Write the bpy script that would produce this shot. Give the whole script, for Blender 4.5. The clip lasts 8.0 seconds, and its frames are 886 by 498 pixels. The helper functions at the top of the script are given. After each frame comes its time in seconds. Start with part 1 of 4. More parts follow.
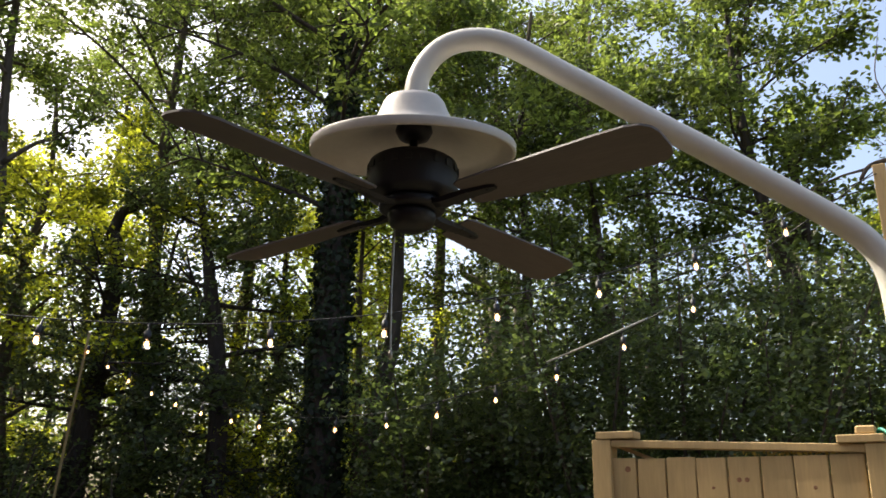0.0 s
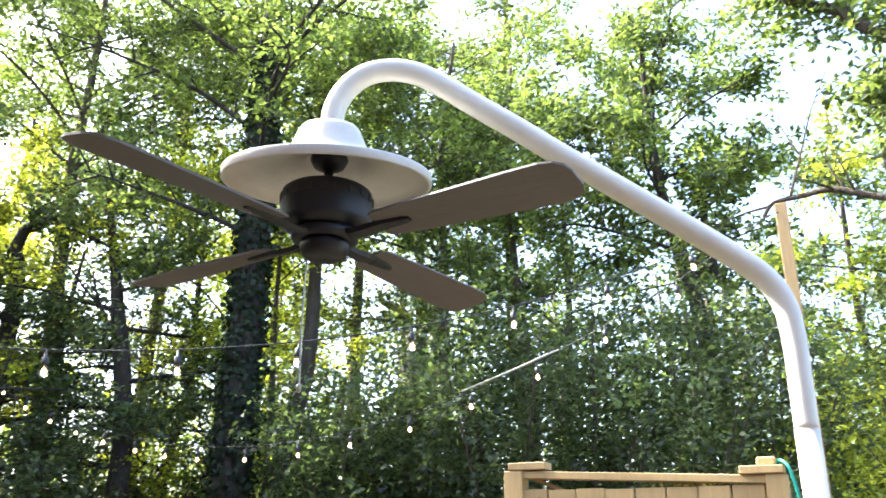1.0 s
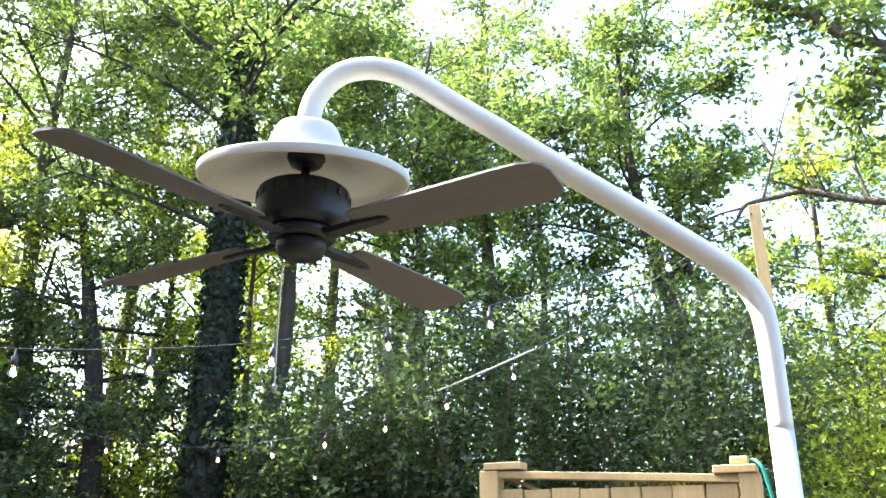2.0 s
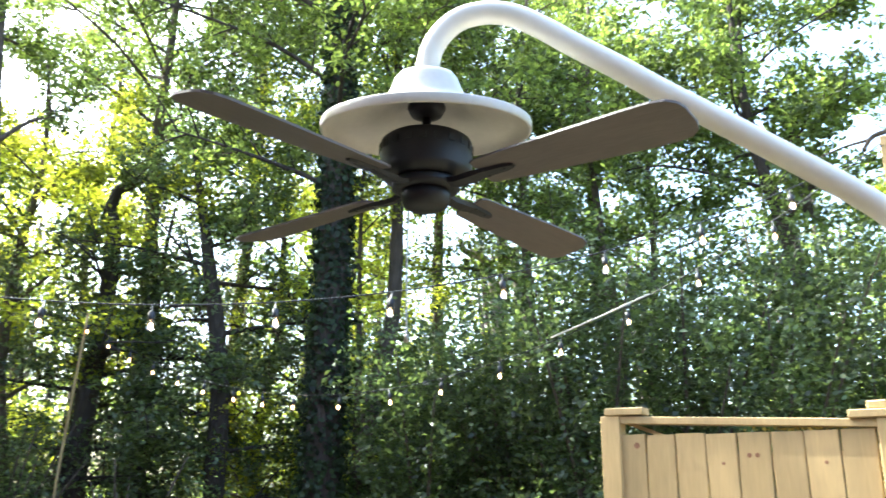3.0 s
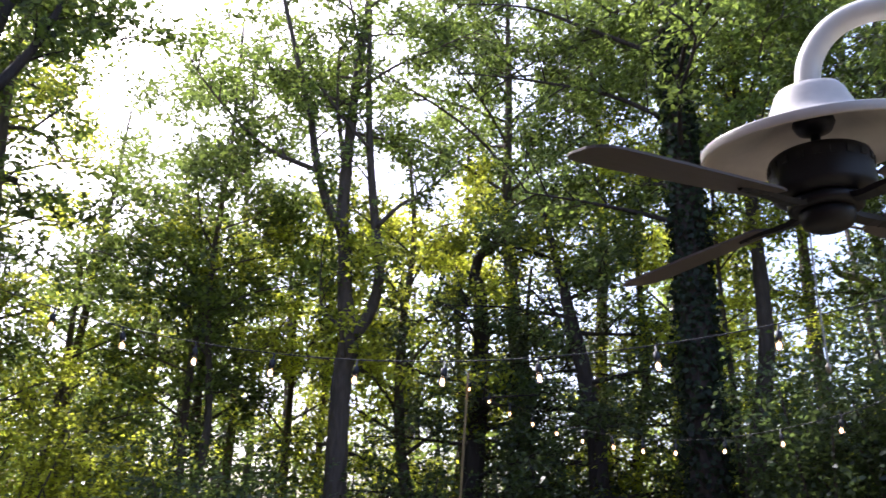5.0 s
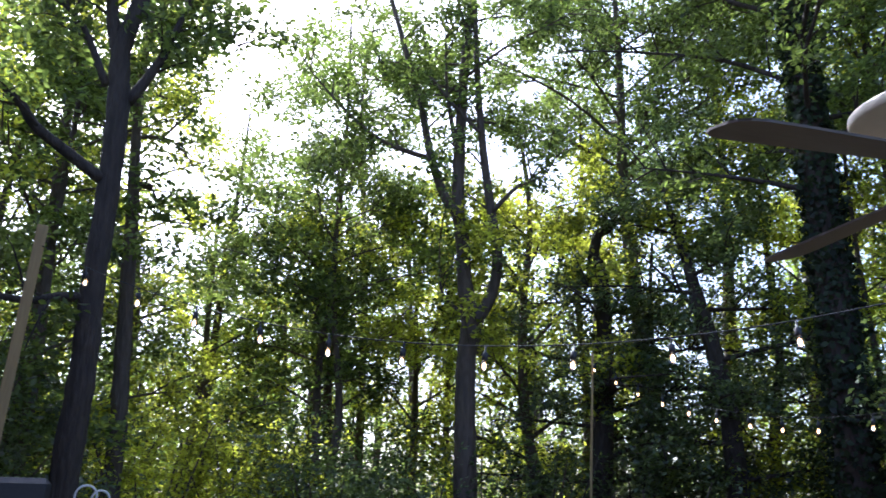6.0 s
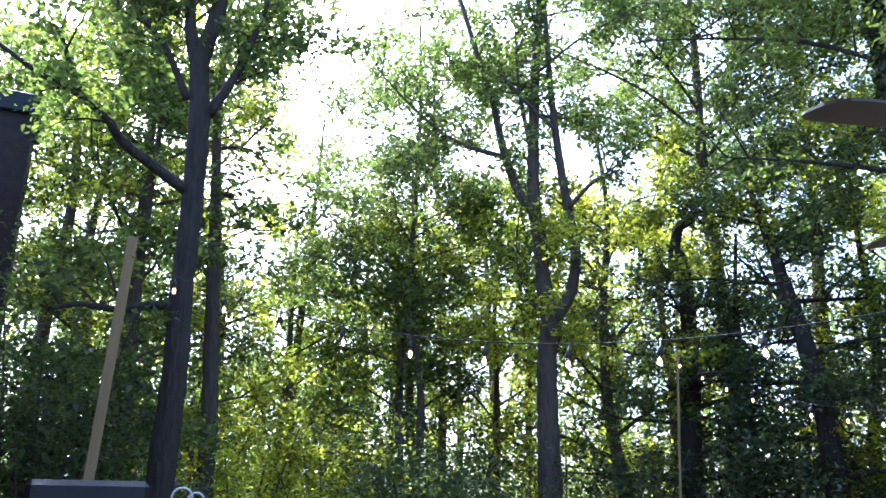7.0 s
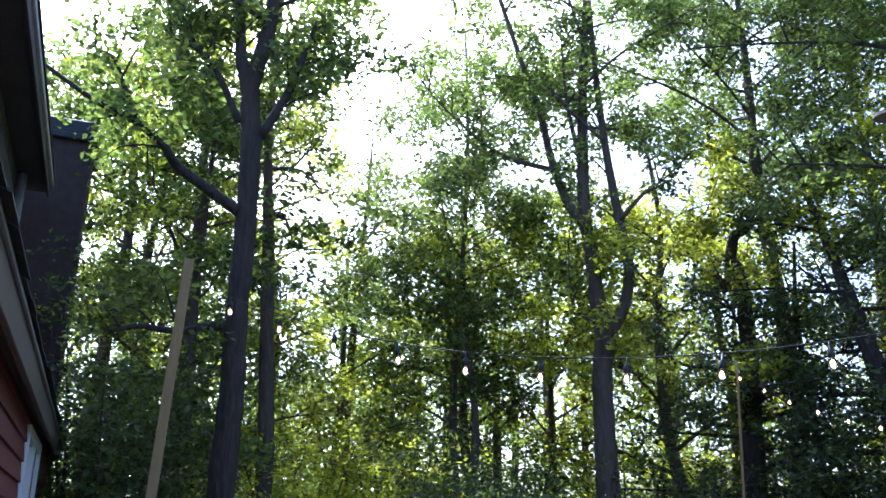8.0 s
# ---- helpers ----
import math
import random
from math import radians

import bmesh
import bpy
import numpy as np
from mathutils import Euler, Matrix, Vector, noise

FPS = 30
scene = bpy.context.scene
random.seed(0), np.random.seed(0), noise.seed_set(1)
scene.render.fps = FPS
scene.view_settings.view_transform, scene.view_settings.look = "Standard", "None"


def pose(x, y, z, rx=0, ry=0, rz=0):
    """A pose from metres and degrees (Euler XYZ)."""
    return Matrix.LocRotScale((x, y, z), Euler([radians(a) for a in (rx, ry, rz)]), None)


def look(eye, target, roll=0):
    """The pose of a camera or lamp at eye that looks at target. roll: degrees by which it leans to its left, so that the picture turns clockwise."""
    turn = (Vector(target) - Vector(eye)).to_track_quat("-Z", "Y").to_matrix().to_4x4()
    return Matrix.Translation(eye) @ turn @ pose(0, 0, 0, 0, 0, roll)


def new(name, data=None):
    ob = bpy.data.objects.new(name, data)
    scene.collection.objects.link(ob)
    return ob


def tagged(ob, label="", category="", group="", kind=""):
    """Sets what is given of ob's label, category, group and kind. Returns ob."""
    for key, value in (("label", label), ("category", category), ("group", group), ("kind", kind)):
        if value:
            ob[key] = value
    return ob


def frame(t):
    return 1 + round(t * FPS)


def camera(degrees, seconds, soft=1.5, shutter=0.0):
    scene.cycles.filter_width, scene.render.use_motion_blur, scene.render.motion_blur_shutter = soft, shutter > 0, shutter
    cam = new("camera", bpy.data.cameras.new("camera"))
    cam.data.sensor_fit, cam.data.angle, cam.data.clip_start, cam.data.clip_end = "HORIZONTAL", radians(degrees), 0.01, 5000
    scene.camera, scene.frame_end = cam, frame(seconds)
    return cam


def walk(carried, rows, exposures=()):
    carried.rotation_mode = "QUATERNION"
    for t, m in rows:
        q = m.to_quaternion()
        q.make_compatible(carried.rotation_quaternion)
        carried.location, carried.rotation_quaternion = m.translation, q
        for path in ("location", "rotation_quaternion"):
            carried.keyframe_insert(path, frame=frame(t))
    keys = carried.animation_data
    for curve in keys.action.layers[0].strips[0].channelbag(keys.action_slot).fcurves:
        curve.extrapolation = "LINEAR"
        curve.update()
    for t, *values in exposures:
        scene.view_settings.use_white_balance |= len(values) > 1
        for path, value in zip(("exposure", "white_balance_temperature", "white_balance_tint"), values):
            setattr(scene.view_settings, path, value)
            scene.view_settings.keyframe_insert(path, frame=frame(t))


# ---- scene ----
cam = camera(56.0, 8.0, soft=1.5, shutter=0.3)
PATH = [
    (0, (0.162, -0.122, 1.538), (0.053, 1.777, 2.156), 1.0),
    (0.5, (0.174, -0.109, 1.553), (0.152, 1.782, 2.204), 0.9),
    (1, (0.178, -0.110, 1.561), (0.261, 1.770, 2.239), 0.3),
    (1.2, (0.172, -0.109, 1.565), (0.301, 1.765, 2.251), 0.1),
    (2.3, (0.173, -0.087, 1.567), (0.315, 1.796, 2.228), -0.0),
    (2.5, (0.167, -0.078, 1.572), (0.251, 1.821, 2.192), 0.0),
    (3, (0.105, -0.083, 1.570), (0.007, 1.835, 2.128), 0.3),
    (3.5, (0.071, -0.097, 1.563), (-0.260, 1.785, 2.154), 0.8),
    (4, (0.043, -0.116, 1.571), (-0.497, 1.700, 2.212), 0.8),
    (4.5, (0.020, -0.128, 1.557), (-0.692, 1.618, 2.224), 0.8),
    (4.7, (0.010, -0.137, 1.546), (-0.770, 1.580, 2.213), 0.8),
    (5.8, (-0.062, -0.200, 1.555), (-1.123, 1.377, 2.179), 0.4),
    (6, (-0.056, -0.196, 1.557), (-1.162, 1.351, 2.175), 0.4),
    (6.5, (-0.071, -0.196, 1.558), (-1.264, 1.288, 2.172), 0.3),
    (7, (-0.084, -0.194, 1.562), (-1.332, 1.242, 2.178), 0.2),
    (7.5, (-0.096, -0.197, 1.567), (-1.375, 1.206, 2.195), 0.1),
    (8, (-0.113, -0.193, 1.572), (-1.440, 1.155, 2.223), 0.0),
]
EXPOSURES = [(0.0, 1.28, 6850, 11), (0.5, 2.0, 6750, 11), (0.8, 2.55, 6200, 10), (1.2, 3.2, 5700, 8), (2.5, 3.05, 5650, 3), (3.0, 3.1, 5750, 2), (3.5, 1.98, 6100, 6), (4.0, 2.72, 5850, 20), (4.5, 2.1, 5800, 23), (5.8, 1.55, 5300, 18), (6.5, 1.92, 4950, 15), (7.0, 2.15, 4900, 14), (7.5, 2.0, 4900, 13), (8.0, 1.75, 4900, 14)]
walk(cam, [(t, look(eye, target, roll)) for t, eye, target, roll in PATH], EXPOSURES)

# ---- world and sun ----
SUN_AZ, SUN_EL = 67.0, 47.0
world = bpy.data.worlds.new("world")
scene.world = world
world.use_nodes = True
wn = world.node_tree.nodes
sky = wn.new("ShaderNodeTexSky")
sky.sky_type = "NISHITA"
sky.sun_disc = False
sky.sun_elevation = radians(SUN_EL)
sky.sun_rotation = radians(360 - SUN_AZ)
sky.air_density, sky.dust_density = 1.0, 5.0
wn["Background"].inputs["Strength"].default_value = 0.15
world.node_tree.links.new(sky.outputs["Color"], wn["Background"].inputs["Color"])

sun_data = bpy.data.lights.new("sun", "SUN")
sun_data.energy = 3.3
sun_data.angle = radians(0.6)
sun_data.color = (1.0, 0.94, 0.83)
sun = new("sun", sun_data)
sun_way = Vector((-math.sin(radians(SUN_AZ)) * math.cos(radians(SUN_EL)), math.cos(radians(SUN_AZ)) * math.cos(radians(SUN_EL)), math.sin(radians(SUN_EL))))
sun.matrix_world = look(sun_way * 30, (0, 0, 0))


# ---- materials ----
def material(name, base, rough=0.6, metal=0.0, vary=0.15, scale=8.0, fine=60.0, bump=0.2, spec=0.5, stretch=(1, 1, 1), per_object=0.0, per_island=0.0, depth=0.01):
    """A surface with a slow and a fine variation of colour, and fine relief."""
    m = bpy.data.materials.new(name)
    m.use_nodes = True
    n, k = m.node_tree.nodes, m.node_tree.links
    p = n["Principled BSDF"]
    p.inputs["Roughness"].default_value, p.inputs["Metallic"].default_value = rough, metal
    p.inputs["Specular IOR Level"].default_value = spec
    co, mp = n.new("ShaderNodeTexCoord"), n.new("ShaderNodeMapping")
    mp.inputs["Scale"].default_value = stretch
    k.new(co.outputs["Object"], mp.inputs["Vector"])
    slow, quick = n.new("ShaderNodeTexNoise"), n.new("ShaderNodeTexNoise")
    slow.inputs["Scale"].default_value, quick.inputs["Scale"].default_value = scale, fine
    slow.inputs["Detail"].default_value = quick.inputs["Detail"].default_value = 4
    k.new(mp.outputs["Vector"], slow.inputs["Vector"])
    k.new(mp.outputs["Vector"], quick.inputs["Vector"])
    mixed = n.new("ShaderNodeMath")
    mixed.operation = "ADD"
    k.new(slow.outputs["Fac"], mixed.inputs[0])
    k.new(quick.outputs["Fac"], mixed.inputs[1])
    span = n.new("ShaderNodeMapRange")
    span.inputs["From Min"].default_value, span.inputs["From Max"].default_value = 0.6, 1.4
    span.inputs["To Min"].default_value, span.inputs["To Max"].default_value = 1 - vary, 1 + vary
    k.new(mixed.outputs[0], span.inputs["Value"])
    value = span.outputs["Result"]
    for amount, node, out in ((per_object, "ShaderNodeObjectInfo", "Random"), (per_island, "ShaderNodeNewGeometry", "Random Per Island")):
        if amount:
            src, rng, mul = n.new(node), n.new("ShaderNodeMapRange"), n.new("ShaderNodeMath")
            rng.inputs["To Min"].default_value, rng.inputs["To Max"].default_value = 1 - amount, 1 + amount
            mul.operation = "MULTIPLY"
            k.new(src.outputs[out], rng.inputs["Value"])
            k.new(rng.outputs["Result"], mul.inputs[0])
            k.new(value, mul.inputs[1])
            value = mul.outputs[0]
    tint = n.new("ShaderNodeVectorMath")
    tint.operation = "SCALE"
    tint.inputs[0].default_value = base
    k.new(value, tint.inputs["Scale"])
    k.new(tint.outputs["Vector"], p.inputs["Base Color"])
    if bump:
        b = n.new("ShaderNodeBump")
        b.inputs["Strength"].default_value, b.inputs["Distance"].default_value = bump, depth
        k.new(quick.outputs["Fac"], b.inputs["Height"])
        k.new(b.outputs["Normal"], p.inputs["Normal"])
    return m


def leaf_material(name, base, through_colour, share=0.45, rough=0.45):
    """A thin leaf: it reflects on top and lets light through, each leaf of its own shade."""
    m = bpy.data.materials.new(name)
    m.use_nodes = True
    n, k = m.node_tree.nodes, m.node_tree.links
    p = n["Principled BSDF"]
    p.inputs["Roughness"].default_value = rough
    geo = n.new("ShaderNodeNewGeometry")
    rng = n.new("ShaderNodeMapRange")
    rng.inputs["To Min"].default_value, rng.inputs["To Max"].default_value = 0.4, 1.6
    k.new(geo.outputs["Random Per Island"], rng.inputs["Value"])
    patch = n.new("ShaderNodeTexNoise")
    patch.inputs["Scale"].default_value = 0.7
    k.new(geo.outputs["Position"], patch.inputs["Vector"])
    rng2 = n.new("ShaderNodeMapRange")
    rng2.inputs["From Min"].default_value, rng2.inputs["From Max"].default_value = 0.3, 0.7
    rng2.inputs["To Min"].default_value, rng2.inputs["To Max"].default_value = 0.6, 1.4
    k.new(patch.outputs["Fac"], rng2.inputs["Value"])
    both = n.new("ShaderNodeMath")
    both.operation = "MULTIPLY"
    k.new(rng.outputs["Result"], both.inputs[0])
    k.new(rng2.outputs["Result"], both.inputs[1])
    colours = []
    for c in (base, through_colour):
        v = n.new("ShaderNodeVectorMath")
        v.operation = "SCALE"
        v.inputs[0].default_value = c
        k.new(both.outputs[0], v.inputs["Scale"])
        colours.append(v.outputs["Vector"])
    k.new(colours[0], p.inputs["Base Color"])
    t = n.new("ShaderNodeBsdfTranslucent")
    k.new(colours[1], t.inputs["Color"])
    mix = n.new("ShaderNodeMixShader")
    mix.inputs["Fac"].default_value = share
    k.new(p.outputs[0], mix.inputs[1])
    k.new(t.outputs[0], mix.inputs[2])
    k.new(mix.outputs[0], n["Material Output"].inputs["Surface"])
    return m


LEAF_OAK = leaf_material("oak_leaf", (0.066, 0.085, 0.033), (0.25, 0.33, 0.055), 0.50)
LEAF_MAPLE = leaf_material("maple_leaf", (0.115, 0.145, 0.036), (0.64, 0.68, 0.055), 0.62)
LEAF_DARK = leaf_material("evergreen_leaf", (0.075, 0.095, 0.045), (0.17, 0.21, 0.055), 0.4, 0.4)
LEAF_SHRUB = leaf_material("shrub_leaf", (0.070, 0.094, 0.040), (0.19, 0.26, 0.06), 0.44, 0.4)
BARK_DARK = material("dark_bark", (0.050, 0.037, 0.028), 0.9, vary=0.5, scale=4, fine=24, bump=1.0, stretch=(1, 1, 0.22), depth=0.05)
LEAF_IVY = leaf_material("ivy_leaf", (0.020, 0.032, 0.012), (0.05, 0.085, 0.015), 0.25, 0.75)
BARK = material("bark", (0.095, 0.071, 0.052), 0.9, vary=0.5, scale=4, fine=24, bump=1.0, stretch=(1, 1, 0.22), depth=0.05)
BARK_GREY = material("grey_bark", (0.34, 0.29, 0.23), 0.9, vary=0.35, scale=5, fine=35, bump=0.7, stretch=(1, 1, 0.3))
GROUND = material("leaf_litter", (0.10, 0.085, 0.05), 0.95, vary=0.5, scale=1.2, fine=25, bump=0.8)
PVC = material("white_pvc", (0.67, 0.65, 0.575), 0.35, vary=0.05, scale=3, fine=30, bump=0.03)
DISH = material("cream_plastic", (0.57, 0.545, 0.485), 0.38, vary=0.07, scale=6, fine=50, bump=0.04)
BRONZE = material("dark_bronze", (0.013, 0.014, 0.018), 0.5, metal=0.2, vary=0.2, scale=20, fine=120, bump=0.05)
BLADE = material("walnut_blade", (0.10, 0.086, 0.083), 0.5, vary=0.16, scale=5, fine=26, bump=0.05, stretch=(1, 7, 1))
PINE = material("new_pine", (0.42, 0.29, 0.125), 0.7, vary=0.16, scale=4, fine=18, bump=0.15, stretch=(6, 6, 0.5), per_object=0.12)
PINE_KNOT = material("pine_knot", (0.22, 0.10, 0.045), 0.7, vary=0.2, scale=20, fine=80, bump=0.1)
PINE_GREY = material("weathered_pine", (0.33, 0.225, 0.095), 0.75, vary=0.2, scale=4, fine=18, bump=0.15, stretch=(6, 6, 0.5))
CABLE = material("black_cable", (0.012, 0.012, 0.013), 0.5, vary=0.1, bump=0)
# pale colour standing in for sun on the black far cable
SUNLIT_CABLE = material("sunlit_cable", (0.45, 0.43, 0.36), 0.8, vary=0.2, fine=200, bump=0.3)
CHAIN = material("bead_chain", (0.35, 0.32, 0.27), 0.35, metal=0.9, vary=0.1, bump=0)
HOSE = material("green_hose", (0.02, 0.22, 0.16), 0.4, vary=0.1, bump=0.05)
DEBRIS = material("dry_pollen", (0.45, 0.33, 0.06), 0.9, vary=0.3, per_island=0.3)
RED = material("red_siding", (0.20, 0.058, 0.048), 0.7, vary=0.15, scale=2, fine=40, bump=0.2, per_object=0.08)
FASCIA = material("tan_fascia", (0.125, 0.105, 0.085), 0.65, vary=0.15, scale=2, fine=30, bump=0.1)
SHINGLE = material("dark_shingle", (0.045, 0.042, 0.045), 0.9, vary=0.3, scale=6, fine=90, bump=0.6, per_object=0.25)
BROWN = material("brown_siding", (0.10, 0.085, 0.085), 0.75, vary=0.2, scale=3, fine=40, bump=0.2, per_object=0.1)
GREY_METAL = material("grey_metal", (0.32, 0.32, 0.34), 0.5, metal=0.3, vary=0.15, scale=6, fine=50, bump=0.05)
TRIM = material("white_trim", (0.78, 0.77, 0.74), 0.45, vary=0.06, bump=0.03)
YELLOW = material("amber_curtain", (0.55, 0.32, 0.06), 0.8, vary=0.2)
BLACK = material("black_cover", (0.012, 0.013, 0.016), 0.55, vary=0.25, scale=6, fine=60, bump=0.15)
WIRE = material("white_wire", (0.72, 0.72, 0.70), 0.4, vary=0.05, bump=0)
BRICK = material("dark_chimney_brick", (0.055, 0.04, 0.038), 0.9, vary=0.3, scale=9, fine=70, bump=0.5)


def glass_material():
    m = bpy.data.materials.new("clear_glass")
    m.use_nodes = True
    p = m.node_tree.nodes["Principled BSDF"]
    p.inputs["Transmission Weight"].default_value, p.inputs["Roughness"].default_value, p.inputs["IOR"].default_value = 1.0, 0.02, 1.45
    return m


def lamp_material():
    m = bpy.data.materials.new("lit_filament")
    m.use_nodes = True
    p = m.node_tree.nodes["Principled BSDF"]
    p.inputs["Base Color"].default_value = (1, 0.8, 0.5, 1)
    p.inputs["Emission Color"].default_value = (1.0, 0.52, 0.22, 1)
    p.inputs["Emission Strength"].default_value = 4.0
    return m


GLASS, LIT = glass_material(), lamp_material()


# ---- building helpers ----
def part(name, bm, mat, parent=None, label="", smooth=False, bevel=0.0):
    if bevel:
        bmesh.ops.bevel(bm, geom=bm.edges[:], offset=bevel, segments=1, affect="EDGES")
    me = bpy.data.meshes.new(name)
    bm.to_mesh(me)
    bm.free()
    me.materials.append(mat)
    if smooth:
        me.shade_smooth()
    ob = new(name, me)
    ob.parent = parent
    return tagged(ob, label)


def mesh_part(name, me, mat, parent=None, label=""):
    me.materials.append(mat)
    ob = new(name, me)
    ob.parent = parent
    return tagged(ob, label)


def empty(name, m, label, category, group="", kind=""):
    ob = new(name)
    ob.empty_display_size = 0.1
    ob.matrix_world = m
    return tagged(ob, label, category, group, kind)


def box(x0, x1, y0, y1, z0, z1, bm=None):
    bm = bm or bmesh.new()
    v = bmesh.ops.create_cube(bm, size=1)["verts"]
    bmesh.ops.transform(bm, verts=v, matrix=Matrix.LocRotScale(((x0 + x1) / 2, (y0 + y1) / 2, (z0 + z1) / 2), None, (x1 - x0, y1 - y0, z1 - z0)))
    return bm


def lathe(profile, seg=48, bm=None):
    """A body of revolution round z from (radius, height) pairs."""
    bm = bm or bmesh.new()
    rings = []
    for r, z in profile:
        if r < 1e-6:
            rings.append([bm.verts.new((0, 0, z))])
        else:
            rings.append([bm.verts.new((r * math.cos(2 * math.pi * i / seg), r * math.sin(2 * math.pi * i / seg), z)) for i in range(seg)])
    for a, b in zip(rings, rings[1:]):
        for i in range(seg):
            j = (i + 1) % seg
            if len(a) == 1 and len(b) > 1:
                bm.faces.new((a[0], b[i], b[j]))
            elif len(b) == 1 and len(a) > 1:
                bm.faces.new((a[i], a[j], b[0]))
            elif len(a) > 1:
                bm.faces.new((a[i], a[j], b[j], b[i]))
    bmesh.ops.recalc_face_normals(bm, faces=bm.faces[:])
    return bm


def smooth_path(pts, steps=6):
    """A Catmull-Rom line through the points."""
    pts = [Vector(p) for p in pts]
    out = []
    for i in range(len(pts) - 1):
        a, b, c, d = pts[max(i - 1, 0)], pts[i], pts[i + 1], pts[min(i + 2, len(pts) - 1)]
        for s in range(steps):
            t = s / steps
            out.append(0.5 * (2 * b + (c - a) * t + (2 * a - 5 * b + 4 * c - d) * t * t + (3 * b - a - 3 * c + d) * t ** 3))
    out.append(pts[-1])
    return out


def tube(pts, radii, seg=8, bm=None):
    """A round bar along the points, with a radius at each."""
    bm = bm or bmesh.new()
    pts = [Vector(p) for p in pts]
    if not hasattr(radii, "__len__"):
        radii = [radii] * len(pts)
    radii = [float(r) for r in radii]
    side = None
    rings = []
    for i, p in enumerate(pts):
        way = (pts[min(i + 1, len(pts) - 1)] - pts[max(i - 1, 0)]).normalized()
        if side is None:
            side = way.orthogonal().normalized()
        side = (side - way * side.dot(way)).normalized()
        up = way.cross(side)
        rings.append([bm.verts.new(p + radii[i] * (side * math.cos(2 * math.pi * k / seg) + up * math.sin(2 * math.pi * k / seg))) for k in range(seg)])
    for a, b in zip(rings, rings[1:]):
        for k in range(seg):
            bm.faces.new((a[k], a[(k + 1) % seg], b[(k + 1) % seg], b[k]))
    bm.faces.new(rings[0][::-1])
    bm.faces.new(rings[-1])
    return bm


def leaf_mesh(name, centres, ways, ups, sizes, wide=0.55, fine=False):
    """Many small leaves with drooping tips; the fine ones are two halves folded along the midrib, broad past the middle."""
    n = len(centres)
    ways = ways / np.linalg.norm(ways, axis=1)[:, None]
    side = np.cross(ups, ways)
    side /= np.linalg.norm(side, axis=1)[:, None] + 1e-9
    up = np.cross(ways, side)
    # along, across and up, in leaf lengths
    outline = [(-0.5, 0, 0), (-0.18, 0.36, 0.09), (0.17, 0.5, 0.05), (0.5, 0, -0.16), (0.17, -0.5, 0.05), (-0.18, -0.36, 0.09)] if fine else [(-0.5, 0, 0), (0.02, 0.5, 0.1), (0.5, 0, -0.08), (0.02, -0.5, 0.1)]
    loops = [0, 1, 2, 3, 0, 3, 4, 5] if fine else [0, 1, 2, 3]
    s = sizes[:, None]
    co = np.stack([centres + s * (ways * a + side * (b * wide) + up * c) for a, b, c in outline], 1)
    me = bpy.data.meshes.new(name)
    me.vertices.add(n * len(outline))
    me.vertices.foreach_set("co", co.astype(np.float32).ravel())
    me.loops.add(n * len(loops))
    order = (np.arange(n)[:, None] * len(outline) + np.array(loops)).astype(np.int32)
    me.loops.foreach_set("vertex_index", order.ravel())
    me.polygons.add(n * len(loops) // 4)
    me.polygons.foreach_set("loop_start", np.arange(0, n * len(loops), 4, dtype=np.int32))
    me.update(calc_edges=True)
    return me


def sprays(rng, twigs, per, leaf, reach=0.16, level=0.6):
    """Leaves in flat sprays round the twig points: centres, ways, ups and sizes."""
    m = len(twigs)
    tilt = rng.normal(0, 0.45, (m, 3))
    ups = np.array([0, 0, 1.0]) + tilt
    ups /= np.linalg.norm(ups, axis=1)[:, None]
    c = np.repeat(twigs, per, axis=0)
    u = np.repeat(ups, per, axis=0)
    d = rng.normal(0, 1, (m * per, 3))
    d -= u * (d * u).sum(1)[:, None]
    d /= np.linalg.norm(d, axis=1)[:, None]
    far = rng.uniform(0.25, 1.0, (m * per, 1)) * reach
    c = c + d * far + u * rng.normal(0, reach * 0.25, (m * per, 1))
    lu = u * level + rng.normal(0, 0.5, (m * per, 3))
    return c, d + rng.normal(0, 0.4, d.shape), lu, leaf * rng.uniform(0.6, 1.25, m * per)


def polar(az, r, z=0.0):
    """A place by its bearing to the left of straight ahead from where the walker stands, its range and its height."""
    x0, y0 = float(np.interp(az, (-5, 10, 34), (0.17, 0.02, -0.08))), float(np.interp(az, (-5, 10, 34), (-0.09, -0.13, -0.19)))
    return Vector((x0 - math.sin(radians(az)) * r, y0 + math.cos(radians(az)) * r, z))


# ---- ground ----
def build_ground():
    bm = bmesh.new()
    edges = [-600, -200, -80] + [-40 + 2 * i for i in range(41)] + [80, 200, 600]
    grid = [[bm.verts.new((x, y, 0.0 if math.hypot(x, y) < 7 else 0.12 * noise.noise(Vector((x * 0.2, y * 0.2, 0))) - 0.03)) for x in edges] for y in edges]
    for j in range(len(edges) - 1):
        for i in range(len(edges) - 1):
            bm.faces.new((grid[j][i], grid[j][i + 1], grid[j + 1][i + 1], grid[j + 1][i]))
    tagged(part("ground", bm, GROUND, smooth=True), "brown leaf litter and bare earth under the trees", "ground", kind="structure")


build_ground()

# ---- house: along runs the long wall, out is away from it towards the yard ----
HOUSE = Matrix(((-0.917, 0.398, 0, 0), (0.398, 0.917, 0, 0), (0, 0, 1, 0), (0, 0, 0, 1)))  # x: along the wall to the far end, y: out


